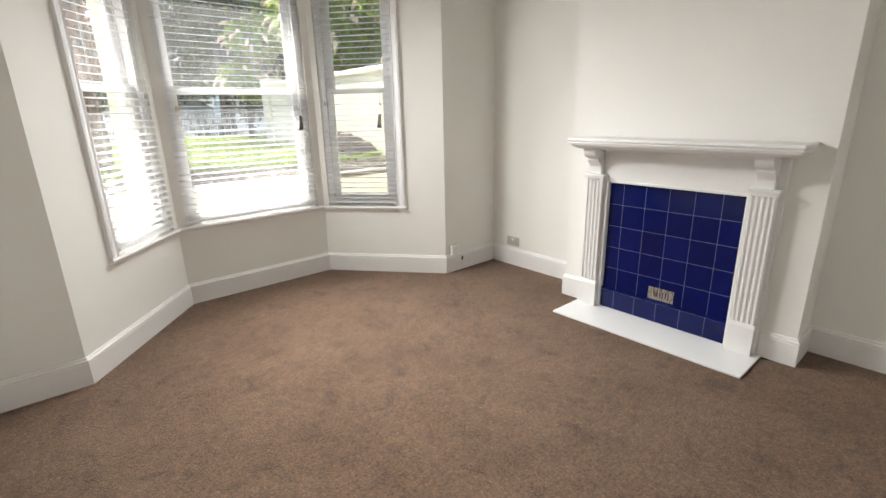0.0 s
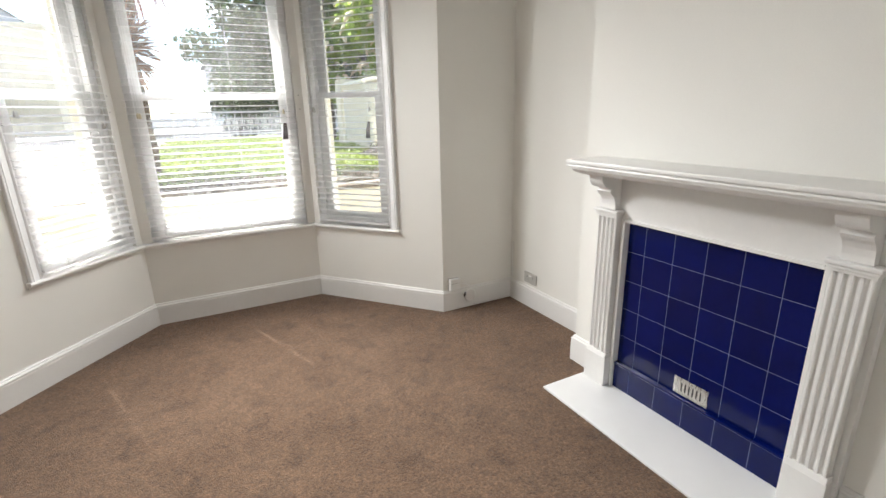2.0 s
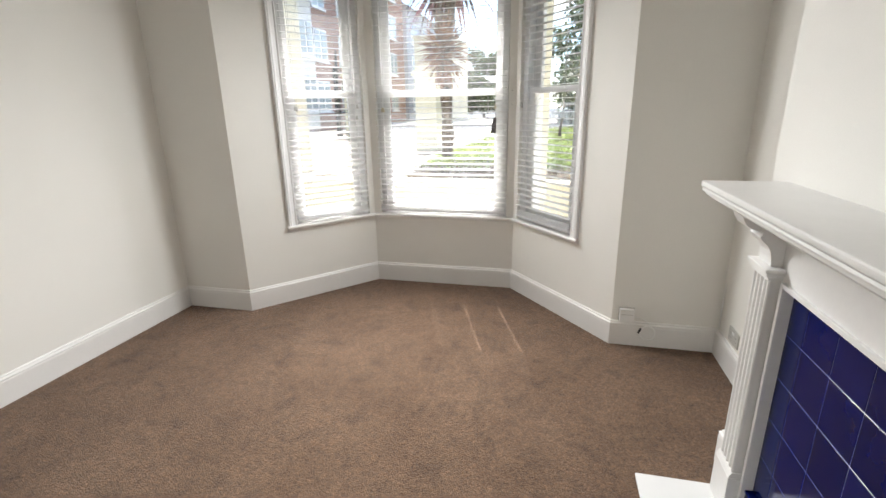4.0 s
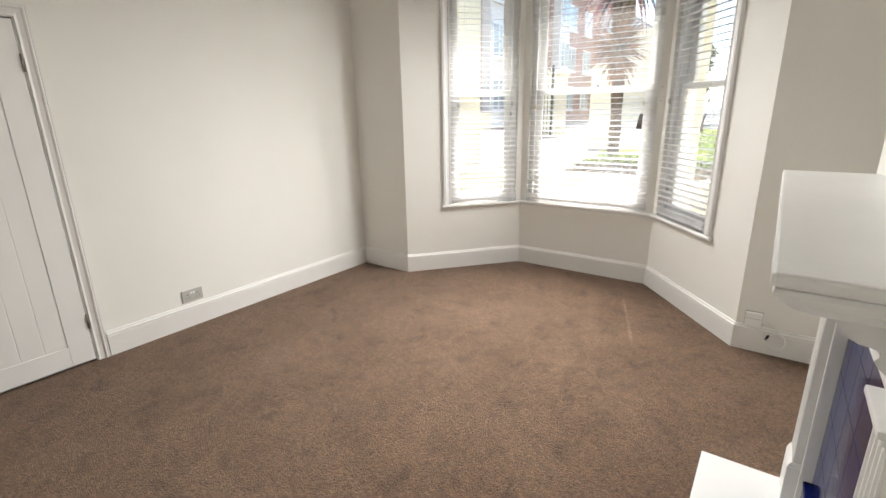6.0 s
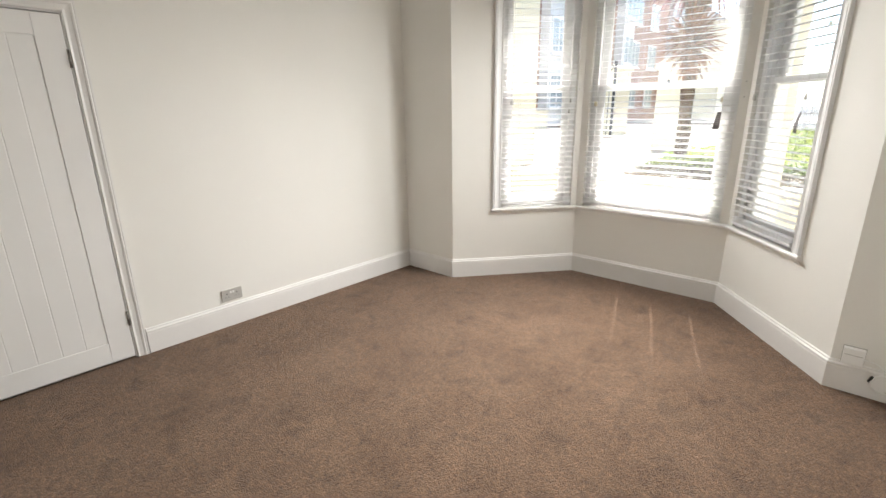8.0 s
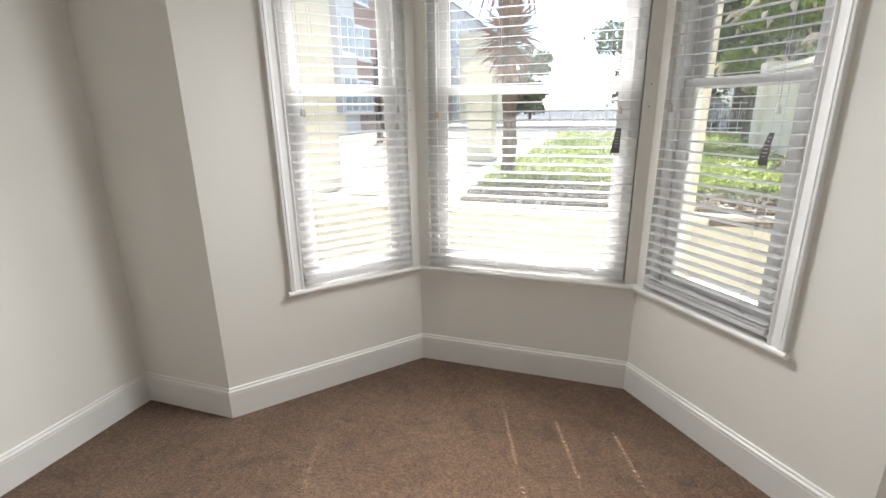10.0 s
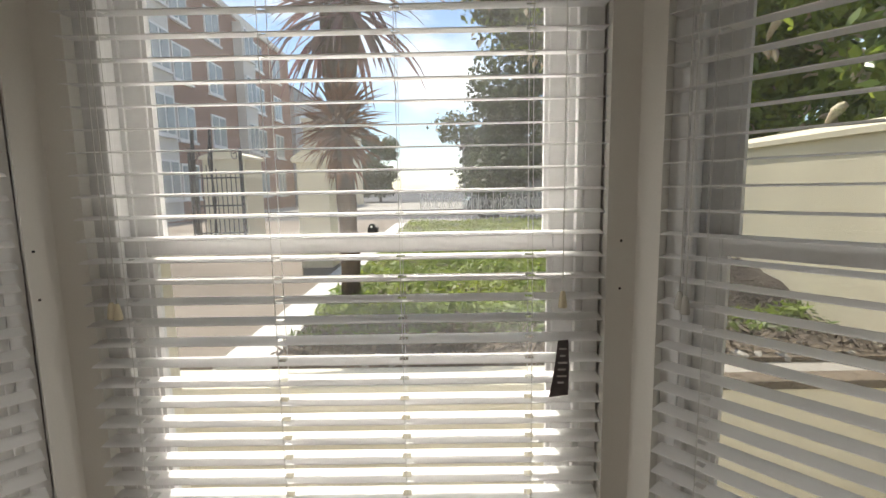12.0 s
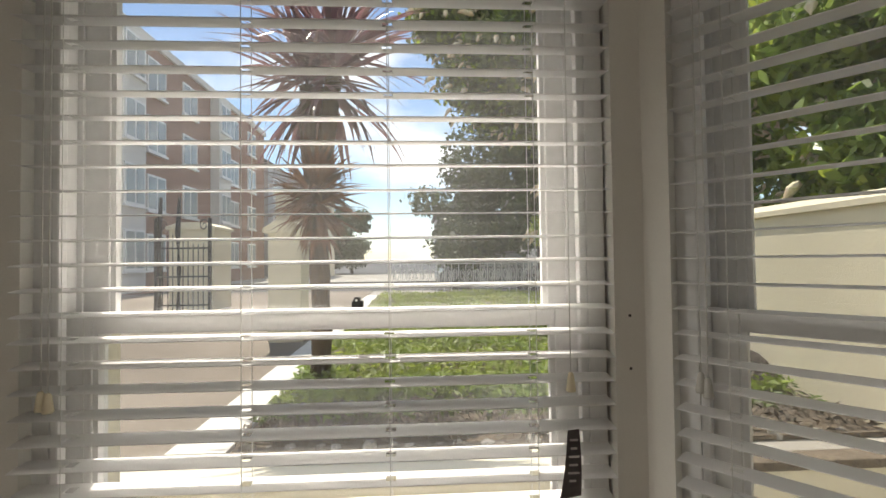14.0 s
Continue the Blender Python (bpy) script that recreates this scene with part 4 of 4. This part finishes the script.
def sword_head(r, centre, n, length, width, low, high, droop):
    own = bmesh.new()
    for k in range(n):
        a = r.uniform(0, 2 * math.pi)
        e = radians(r.uniform(low, high))
        d = (math.cos(a) * math.cos(e), math.sin(a) * math.cos(e), math.sin(e))
        sword(own, Vector(centre) + Vector(d) * 0.06 + Vector((0, 0, r.uniform(-0.12, 0.12))), d, length * r.uniform(0.7, 1.1), width * r.uniform(0.8, 1.2), droop * r.uniform(0.6, 1.5), r.uniform(-0.6, 0.6))
    return own


def palm(x, y, k):
    r = random.Random(11)
    g = ground_z(y)
    p = thing("palm_tree", pose(x, y, g), "cordyline palm with reddish sword leaves and a shaggy dry collar", "palm tree")

    def pts(*rows):
        return [tuple(k * v for v in row) for row in rows]

    part("trunk", tube(pts((0, 0, -0.1), (0.03, 0, 0.8), (0.0, 0.02, 1.7), (-0.03, 0, 2.5), (-0.02, 0, 3.05)), [k * v for v in (0.20, 0.17, 0.165, 0.17, 0.15)], 14), BARK, p)
    part("stem", tube(pts((-0.03, 0, 2.9), (0.12, 0.02, 3.9), (0.24, 0.05, 4.95)), [k * v for v in (0.17, 0.14, 0.13)], 12), BARK, p)
    part("stem", tube(pts((-0.04, 0, 2.9), (-0.18, 0.03, 3.8), (-0.20, 0.08, 4.75)), [k * v for v in (0.15, 0.13, 0.12)], 12), BARK, p)
    part("crown", sword_head(r, pts((0.24, 0.05, 5.1))[0], 150, 1.75 * k, 0.090 * k, -8, 88, 0.13), PALMLEAF, p)
    part("crown", sword_head(r, pts((-0.22, 0.09, 4.9))[0], 110, 1.5 * k, 0.085 * k, -8, 85, 0.13), PALMLEAF, p)
    part("hanging_leaves", sword_head(r, pts((0.10, 0.0, 4.75))[0], 44, 1.75 * k, 0.12 * k, -45, 0, 0.34), PALMLEAF, p)
    part("dry_crown", sword_head(r, pts((-0.05, -0.02, 2.95))[0], 300, 0.78 * k, 0.075 * k, -40, 75, 0.07), DEADLEAF, p, "brown dry leaves round the stem fork")
    part("dry_skirt", sword_head(r, pts((-0.03, -0.02, 2.7))[0], 110, 0.6 * k, 0.07 * k, -85, -20, 0.3), DEADLEAF, p)
    return p


palm(1.22, 7.1, 0.545)


# ---- trees and shrubs ----
def blossom(r, lumps, n):
    """Tapered flower spikes that droop outwards from the crown's surface."""
    own = bmesh.new()
    for k in range(n):
        lx, ly, lz, rx, ry, rz = r.choice(lumps)
        a, e = r.uniform(0, 6.28), r.uniform(-0.5, 1.0)
        d = Vector((math.cos(a) * math.cos(e), math.sin(a) * math.cos(e), math.sin(e)))
        out = r.uniform(1.0, 1.22)
        p = Vector((lx + rx * d.x * out, ly + ry * d.y * out, lz + rz * d.z * out))
        size, pts, rad = r.uniform(0.20, 0.32), [], []
        for i in range(6):
            pts.append(tuple(p))
            rad.append(size * (0.10, 0.17, 0.19, 0.15, 0.10, 0.03)[i] * r.uniform(0.8, 1.2))
            d = (d + Vector((0, 0, -0.28))).normalized()
            p = p + d * size / 5
        own = tube(pts, rad, 6, own)
    return own


def tree(name, x, y, height, lumps, count, size, mat, label, trunk_r=0.2, bark=BARK2, extra=(), panicles=0, long_leaf=1.7):
    g = ground_z(y)
    t = thing(name, pose(x, y, g), label, "tree" if height > 3 else "shrub")
    r = random.Random(int(x * 31 + y * 7))
    part("trunk", tube([(0, 0, -0.2), (0.05, 0.02, height * 0.35), (-0.04, 0.03, height * 0.7), (0, 0, height * 0.92)], [trunk_r, trunk_r * 0.8, trunk_r * 0.45, 0.03], 10), bark, t)
    for lx, ly, lz, rx, ry, rz in lumps[: 9]:
        z0 = max(0.25 * height, min(lz - 0.5 * rz, 0.85 * height)) * 0.8
        part("limb", tube([(0, 0, z0), (lx * 0.5, ly * 0.5, (z0 + lz) / 2 + 0.1), (lx * 0.9, ly * 0.9, lz)], [trunk_r * 0.4, trunk_r * 0.25, 0.02], 7), bark, t)
    part("crown", leaves("crown", rng, lumps, count, size, mat, long=long_leaf), None, t)
    for cnt, sz, m2, nm in extra:
        part(nm, leaves(nm, rng, lumps, cnt, sz, m2, shell=0.9), None, t)
    if panicles:
        tagged(part("blossom", blossom(r, lumps, panicles), FLOWER, t, "cream drooping blossom spikes"), kind="stuff")
    return t


def lump_cloud(seed, n, spread, z0, z1, r0, r1):
    r = random.Random(seed)
    out = []
    for k in range(n):
        f = k / max(n - 1, 1)
        a = r.uniform(0, 6.28)
        d = math.sqrt(r.random())
        z = z0 + (z1 - z0) * f
        taper = 1 - 0.55 * max(f - 0.4, 0) / 0.6
        rr = r.uniform(r0, r1)
        out.append((spread[0] * d * math.cos(a) * taper, spread[1] * d * math.sin(a) * taper, z, rr, rr * r.uniform(0.8, 1.1), rr * r.uniform(0.6, 0.9)))
    return out


tree("evergreen_tree", 6.3, 18.6, 10.2, lump_cloud(1, 30, (3.0, 2.6), 1.4, 9.4, 0.8, 1.5), 26000, 0.12, LEAFDARK, "large dark evergreen tree behind the bank", 0.3)
tree("evergreen_tree", 4.0, 21.5, 5.2, lump_cloud(2, 16, (2.0, 1.6), 0.9, 4.6, 0.6, 1.1), 10000, 0.11, LEAFDARK, "smaller dark evergreen tree at the street edge", 0.2)
tree("street_tree", -3.7, 44, 6.0, lump_cloud(6, 16, (2.6, 2.0), 1.0, 5.4, 0.6, 1.2), 5000, 0.22, LEAFDARK, "dark bushy street tree far along the road", 0.15)


def shrub(x, y, seed, n, spread, z0, z1, count, label, mat=SHRUBLEAF):
    return tree("buddleia_shrub", x, y, 3.2, lump_cloud(seed, n, spread, z0, z1, 0.45, 0.85), int(count * 1.6), 0.058, mat, label, 0.08, long_leaf=3.0,
                extra=((int(count * 0.8), 0.075, LEAFBRIGHT, "young_leaves"),), panicles=340)


shrub(6.1, 6.6, 3, 18, (0.9, 1.3), 1.1, 4.6, 17000, "tall flowering shrub with cream blossom above the garden wall")
shrub(6.2, 9.2, 8, 18, (0.9, 1.3), 1.2, 5.0, 17000, "tall flowering shrub with cream blossom above the garden wall")
tree("buddleia_tree", 5.3, 13.5, 6.6, [(r_[0] - 1.2, r_[1], r_[2], r_[3], r_[4], r_[5]) for r_ in lump_cloud(31, 22, (2.1, 1.0), 4.2, 7.9, 0.6, 1.05)], 18000, 0.095, OLIVELEAF,
     "tall leaning buddleia with cream blossom over the bed", 0.09, extra=((5000, 0.08, LEAFBRIGHT, "young_leaves"),), panicles=420)
shrub(6.2, 13.0, 9, 16, (1.2, 1.3), 1.4, 5.6, 15000, "tall flowering shrub with cream blossom at the end of the wall")
shrub(6.1, 4.4, 10, 14, (0.8, 0.9), 1.5, 4.4, 12000, "tall flowering shrub with cream blossom above the garden wall")

# garden wall on the one side, with its coping
gw = thing("garden_wall", pose(4.8, 3.6, GZ), "cream rendered garden wall with a rounded coping", "garden wall")
part("wall", box((0.0, 0.0, -0.1), (0.22, 7.2, 2.40), 0.01), CREAMW, gw)
part("coping", extrude([(-0.03, 2.40), (-0.03, 2.44), (0.03, 2.485), (0.11, 2.50), (0.19, 2.485), (0.25, 2.44), (0.25, 2.40)], -0.02, 7.22, "y"), CREAMW, gw)
part("pier", box((-0.06, 7.0, -0.1), (0.30, 7.36, 2.56), 0.01), CREAMW, gw)
# heap of cut branches against it
heap = thing("brushwood_heap", pose(4.36, 7.25, TERRACE), "dark heap of earth and cut branches against the garden wall", "brushwood")
hr = random.Random(21)
mound = bmesh.new()
nu, nv = 22, 12
net = []
for a in range(nu + 1):
    row = []
    for b in range(nv + 1):
        u, v = a / nu * 2 - 1, b / nv
        ridge = max(1 - abs(u) ** 2.2, 0) * math.sin(min(v * 1.9, 1.57))
        lump = 0.07 * noise.noise((u * 4, v * 3, 1.7)) + 0.035 * noise.noise((u * 11, v * 9, 5.1))
        row.append(mound.verts.new((-0.30 + 0.72 * v, 1.0 * u, max((0.40 + lump * 2) * ridge, -0.02))))
    net.append(row)
for a in range(nu):
    for b in range(nv):
        mound.faces.new((net[a][b], net[a + 1][b], net[a + 1][b + 1], net[a][b + 1])).smooth = True
part("earth", mound, HEAPM, heap, "dark earth and rotted leaves")
hb = None
for k in range(38):
    a = hr.uniform(0, 3.14)
    cx, cy = hr.uniform(-0.28, 0.3), hr.uniform(-0.95, 0.75)
    cz = 0.03 + 0.40 * max(1 - abs(cy) ** 2.2, 0) * math.sin(min((cx + 0.30) / 0.72 * 1.9, 1.57))
    L = hr.uniform(0.10, 0.30)
    dx, dy, dz = math.cos(a) * L * 0.4, math.sin(a) * L, hr.uniform(-0.05, 0.05)
    hb = tube([(min(cx - dx, 0.40), cy - dy, max(cz - dz, 0.01)), (min(cx + 0.02, 0.40), cy, cz + hr.uniform(0, 0.03)), (min(cx + dx, 0.40), cy + dy, max(cz + dz, 0.01))], [hr.uniform(0.005, 0.012), hr.uniform(0.005, 0.010), 0.003], 5, hb)
tagged(part("branches", hb, TWIG, heap), kind="stuff")
tagged(part("dead_leaves", leaves("dead_leaves", rng, [(0.05, -0.2, 0.12, 0.30, 0.75, 0.20)], 260, 0.035, TWIG, shell=0.1), None, heap), kind="stuff")
part("pale_stake", tube([(-0.12, -0.42, 0.20), (-0.34, -0.98, 0.02)], 0.013, 7), STONEW, heap, "pale stripped stake")
part("pale_stake", tube([(-0.05, -0.66, 0.12), (-0.20, -0.80, 0.10), (-0.30, -0.92, 0.05)], 0.009, 7), STONEW, heap, "pale stripped stake")

# neighbour's projecting wall on the other side
nw = thing("neighbour_wall", pose(-0.40, 3.42, GZ), "tall cream rendered flank wall of the neighbouring house", "garden wall")
part("wall", box((-0.24, 0.0, -0.1), (0.0, 2.50, 4.30), 0.01), CREAM, nw)
part("coping", extrude([(-0.29, 4.30), (-0.29, 4.35), (-0.12, 4.41), (0.05, 4.35), (0.05, 4.30)], -0.02, 2.53, "y"), CREAM, nw)


# ---- buildings ----
def facade_window(parent, x, y, z, w, h, face):
    """A white window with two lights and a sill; face gives the wall's outward x direction, or 'y' for a wall that looks along -y."""
    if face == "y":
        f = part("window", box((x, y - 0.06, z), (x + w, y, z + h), 0.0), UPVC, parent)
        for k in (0, 1):
            part("pane", box((x + 0.08 + k * (w / 2 - 0.02), y - 0.075, z + 0.09), (x + w / 2 - 0.06 + k * (w / 2 - 0.02), y - 0.061, z + h - 0.09)), DARKGLASS, f)
        part("sill", box((x - 0.06, y - 0.14, z - 0.08), (x + w + 0.06, y, z)), UPVC, f)
    else:
        f = part("window", box((x, y, z), (x + 0.06, y + w, z + h)), UPVC, parent)
        for k in (0, 1):
            part("pane", box((x + 0.061, y + 0.08 + k * (w / 2 - 0.02), z + 0.09), (x + 0.075, y + w / 2 - 0.06 + k * (w / 2 - 0.02), z + h - 0.09)), DARKGLASS, f)
        part("sill", box((x, y - 0.06, z - 0.08), (x + 0.14, y + w + 0.06, z)), UPVC, f)


STREET = ground_z(30)
ab = thing("apartment_building", pose(-8.6, 13.0, STREET), "four-storey brown brick apartment block with white windows", "apartment building")
part("wall", box((-9, 0, -1.5), (0, 23, 9.85)), BRICKM, ab)
part("parapet", box((-9.1, -0.1, 9.85), (0.12, 23.1, 10.15)), STONEW, ab)
part("roof", prism([(-8.8, 0.2), (-0.3, 0.2), (-0.3, 22.8), (-8.8, 22.8)], 10.15, 10.4), ROOFM, ab)
for y in (6.6, 14.6):
    part("rendered_bay", box((0.0, y, 0.0), (0.45, y + 1.5, 9.6)), STONEW, ab, "white rendered upright bay")
for s in range(4):
    z = 0.8 + s * 2.37
    for y in (1.0, 3.9, 8.9, 11.7, 16.9, 19.8):
        facade_window(ab, 0.0, y, z, 1.35, 1.45, "x")
    for y in (6.75, 14.75):
        facade_window(ab, 0.45, y, z, 1.2, 1.5, "x")
gb = thing("terrace_building", pose(-9.5, 38.5, STREET), "far grey rendered terrace with dark windows", "terrace house")
part("wall", box((-9, 0, -1), (0.4, 16, 8.6)), GREYB, gb)
part("roof", extrude([(-9.2, 8.6), (0.6, 8.6), (-4.3, 11.2)], -0.2, 16.2, "y"), ROOFM, gb)
for s in range(3):
    for y in (1.2, 4.6, 8.0, 11.4):
        facade_window(gb, 0.4, y, 0.8 + s * 2.6, 1.3, 1.6, "x")
wh = thing("white_house", pose(9.0, 33.0, STREET), "white rendered house across the street", "house")
part("wall", box((0, 0, -0.5), (9, 8, 6.4)), STONEW, wh)
part("roof", extrude([(-0.4, 6.4), (9.4, 6.4), (4.5, 9.6)], -0.4, 8.3, "y"), ROOFM, wh)
for s in range(2):
    for x in (0.9, 3.9, 6.8):
        facade_window(wh, x, 0.0, 0.9 + s * 2.8, 1.2, 1.5, "y")
gh = thing("grey_house", pose(3.6, 40.0, STREET), "grey rendered house far beyond the railings", "house")
part("wall", box((0, 0, -0.5), (4.6, 7, 4.6)), GREYB, gh)
part("roof", extrude([(-0.3, 4.6), (4.9, 4.6), (2.3, 6.6)], -0.3, 7.3, "y"), ROOFM, gh)
for x in (0.6, 2.7):
    for s in range(2):
        facade_window(gh, x, 0.0, 0.5 + s * 2.2, 1.1, 1.3, "y")


# cream gate piers, low wall, iron gate
def pier(x, y, w, h, label):
    p = thing("gate_pier", pose(x, y, ground_z(y)), label, "gate pier")
    part("shaft", box((-w / 2, -w / 2, -0.3), (w / 2, w / 2, h), 0.012), CREAMW, p)
    part("cap", extrude([(-w / 2 - 0.05, h), (-w / 2 - 0.05, h + 0.06), (-w / 4, h + 0.16), (w / 4, h + 0.16), (w / 2 + 0.05, h + 0.06), (w / 2 + 0.05, h)], -w / 2 - 0.05, w / 2 + 0.05, "y"), CREAMW, p)


pier(0.36, 9.3, 0.42, 1.42, "cream rendered gate pier beside the white path")
pier(-2.85, 13.9, 0.95, 1.78, "broad cream rendered gate pier behind the iron gate")
ch = thing("cream_house", pose(-6.9, 33.0, STREET), "narrow cream rendered house end beyond the palm", "house")
part("wall", box((0, 0, -0.4), (2.6, 6.0, 5.4)), CREAMW, ch)
part("parapet", box((-0.08, -0.08, 5.4), (2.68, 6.08, 5.6)), CREAMW, ch)
lw = thing("boundary_wall", pose(-6.9, 9.2, TERRACE), "low cream rendered boundary wall along the drive", "garden wall")
part("wall", box((0, 0, -0.2), (0.22, 8.0, 0.65), 0.01), CREAMW, lw)
part("coping", box((-0.03, -0.03, 0.65), (0.25, 8.03, 0.72), 0.01), CREAMW, lw)
gate = thing("iron_gate", pose(-3.42, 13.1, TERRACE), "black wrought iron gate with curled tops", "gate")
for z in (0.15, 0.75, 1.35):
    part("rail", box((0, -0.015, z), (1.1, 0.015, z + 0.03)), IRON, gate)
for x in (0.04, 0.42):
    part("standard", tube([(x, 0.06, 0.0), (x + 0.02, 0.06, 0.9), (x - 0.01, 0.06, 1.7), (x + 0.03, 0.06, 2.45)], [0.06, 0.05, 0.055, 0.03], 8), IRON, gate)
for k in range(11):
    x = 0.03 + k * 0.104
    part("bar", tube([(x, 0, 0.05), (x, 0, 1.55 + 0.1 * math.sin(k * 0.6))], 0.011, 6), IRON, gate)
for x in (0.0, 1.1):
    part("post", box((x - 0.03, -0.03, 0), (x + 0.03, 0.03, 2.0), 0.005), IRON, gate)
for x in (0.12, 0.98):
    sc = [(x + 0.10 * math.cos(a) * (1 - a / 12), 0, 1.85 + 0.14 * math.sin(a) * (1 - a / 12)) for a in np.linspace(0, 9, 26)]
    part("scroll", tube(sc, 0.012, 6), IRON, gate, "curled iron scroll")

# pale railings along the street
rail = thing("street_railing", pose(1.2, 18.2, STREET), "pale iron railings along the street edge", "railing")
for z in (0.18, 0.92):
    part("rail", box((0, -0.015, z), (7.2, 0.015, z + 0.035)), UPVC, rail)
for k in range(31):
    part("baluster", box((0.05 + k * 0.237, -0.009, 0.0), (0.070 + k * 0.237, 0.009, 1.0)), UPVC, rail)
for k in range(30):
    cx, way = 0.178 + k * 0.237, 1 if k % 2 else -1
    curl = [(cx + way * 0.085 * math.cos(a) * (1 - a / 14), 0, 0.56 + 0.20 * math.sin(a) * (1 - a / 14)) for a in np.linspace(-1.2, 8, 22)]
    part("scroll", tube(curl, 0.011, 5), UPVC, rail)


# ---- parked cars ----
def car(x, y, turn, paint, label):
    c = thing("car", pose(x, y, ground_z(23) - 0.12, 0, 0, turn), label, "car", "cars parked in the street")
    side = [(-2.1, 0.30), (-2.12, 0.62), (-2.0, 0.84), (-1.2, 0.93), (1.3, 0.95), (2.0, 0.86), (2.12, 0.60), (2.1, 0.30)]
    body = extrude(side, -0.86, 0.86, "y")
    bmesh.ops.bevel(body, geom=body.edges[:], offset=0.05, segments=2, affect="EDGES")
    part("body", body, paint, c)
    cab = extrude([(-1.25, 0.93), (-0.62, 1.42), (0.75, 1.45), (1.5, 0.95)], -0.74, 0.74, "y")
    bmesh.ops.bevel(cab, geom=cab.edges[:], offset=0.05, segments=2, affect="EDGES")
    part("cabin_glass", cab, DARKGLASS, c, "dark cabin glass")
    part("roof", box((-0.58, -0.72, 1.42), (0.72, 0.72, 1.48), 0.02), paint, c)
    for wx in (-1.3, 1.3):
        for wy in (-0.78, 0.78):
            w = part("wheel", tube([(wx, wy - 0.1, 0.32), (wx, wy + 0.1, 0.32)], 0.32, 20), RUBBER, c)
            part("rim", tube([(wx, wy - 0.108, 0.32), (wx, wy + 0.108, 0.32)], 0.2, 14), CARPAINT, w)
    for wy in (-0.6, 0.6):
        part("headlight", box((-2.13, wy - 0.16, 0.62), (-2.05, wy + 0.16, 0.74), 0.01), UPVC, c)
    return c


car(4.9, 20.9, 4, CARPAINT, "silver hatchback parked beyond the railings")
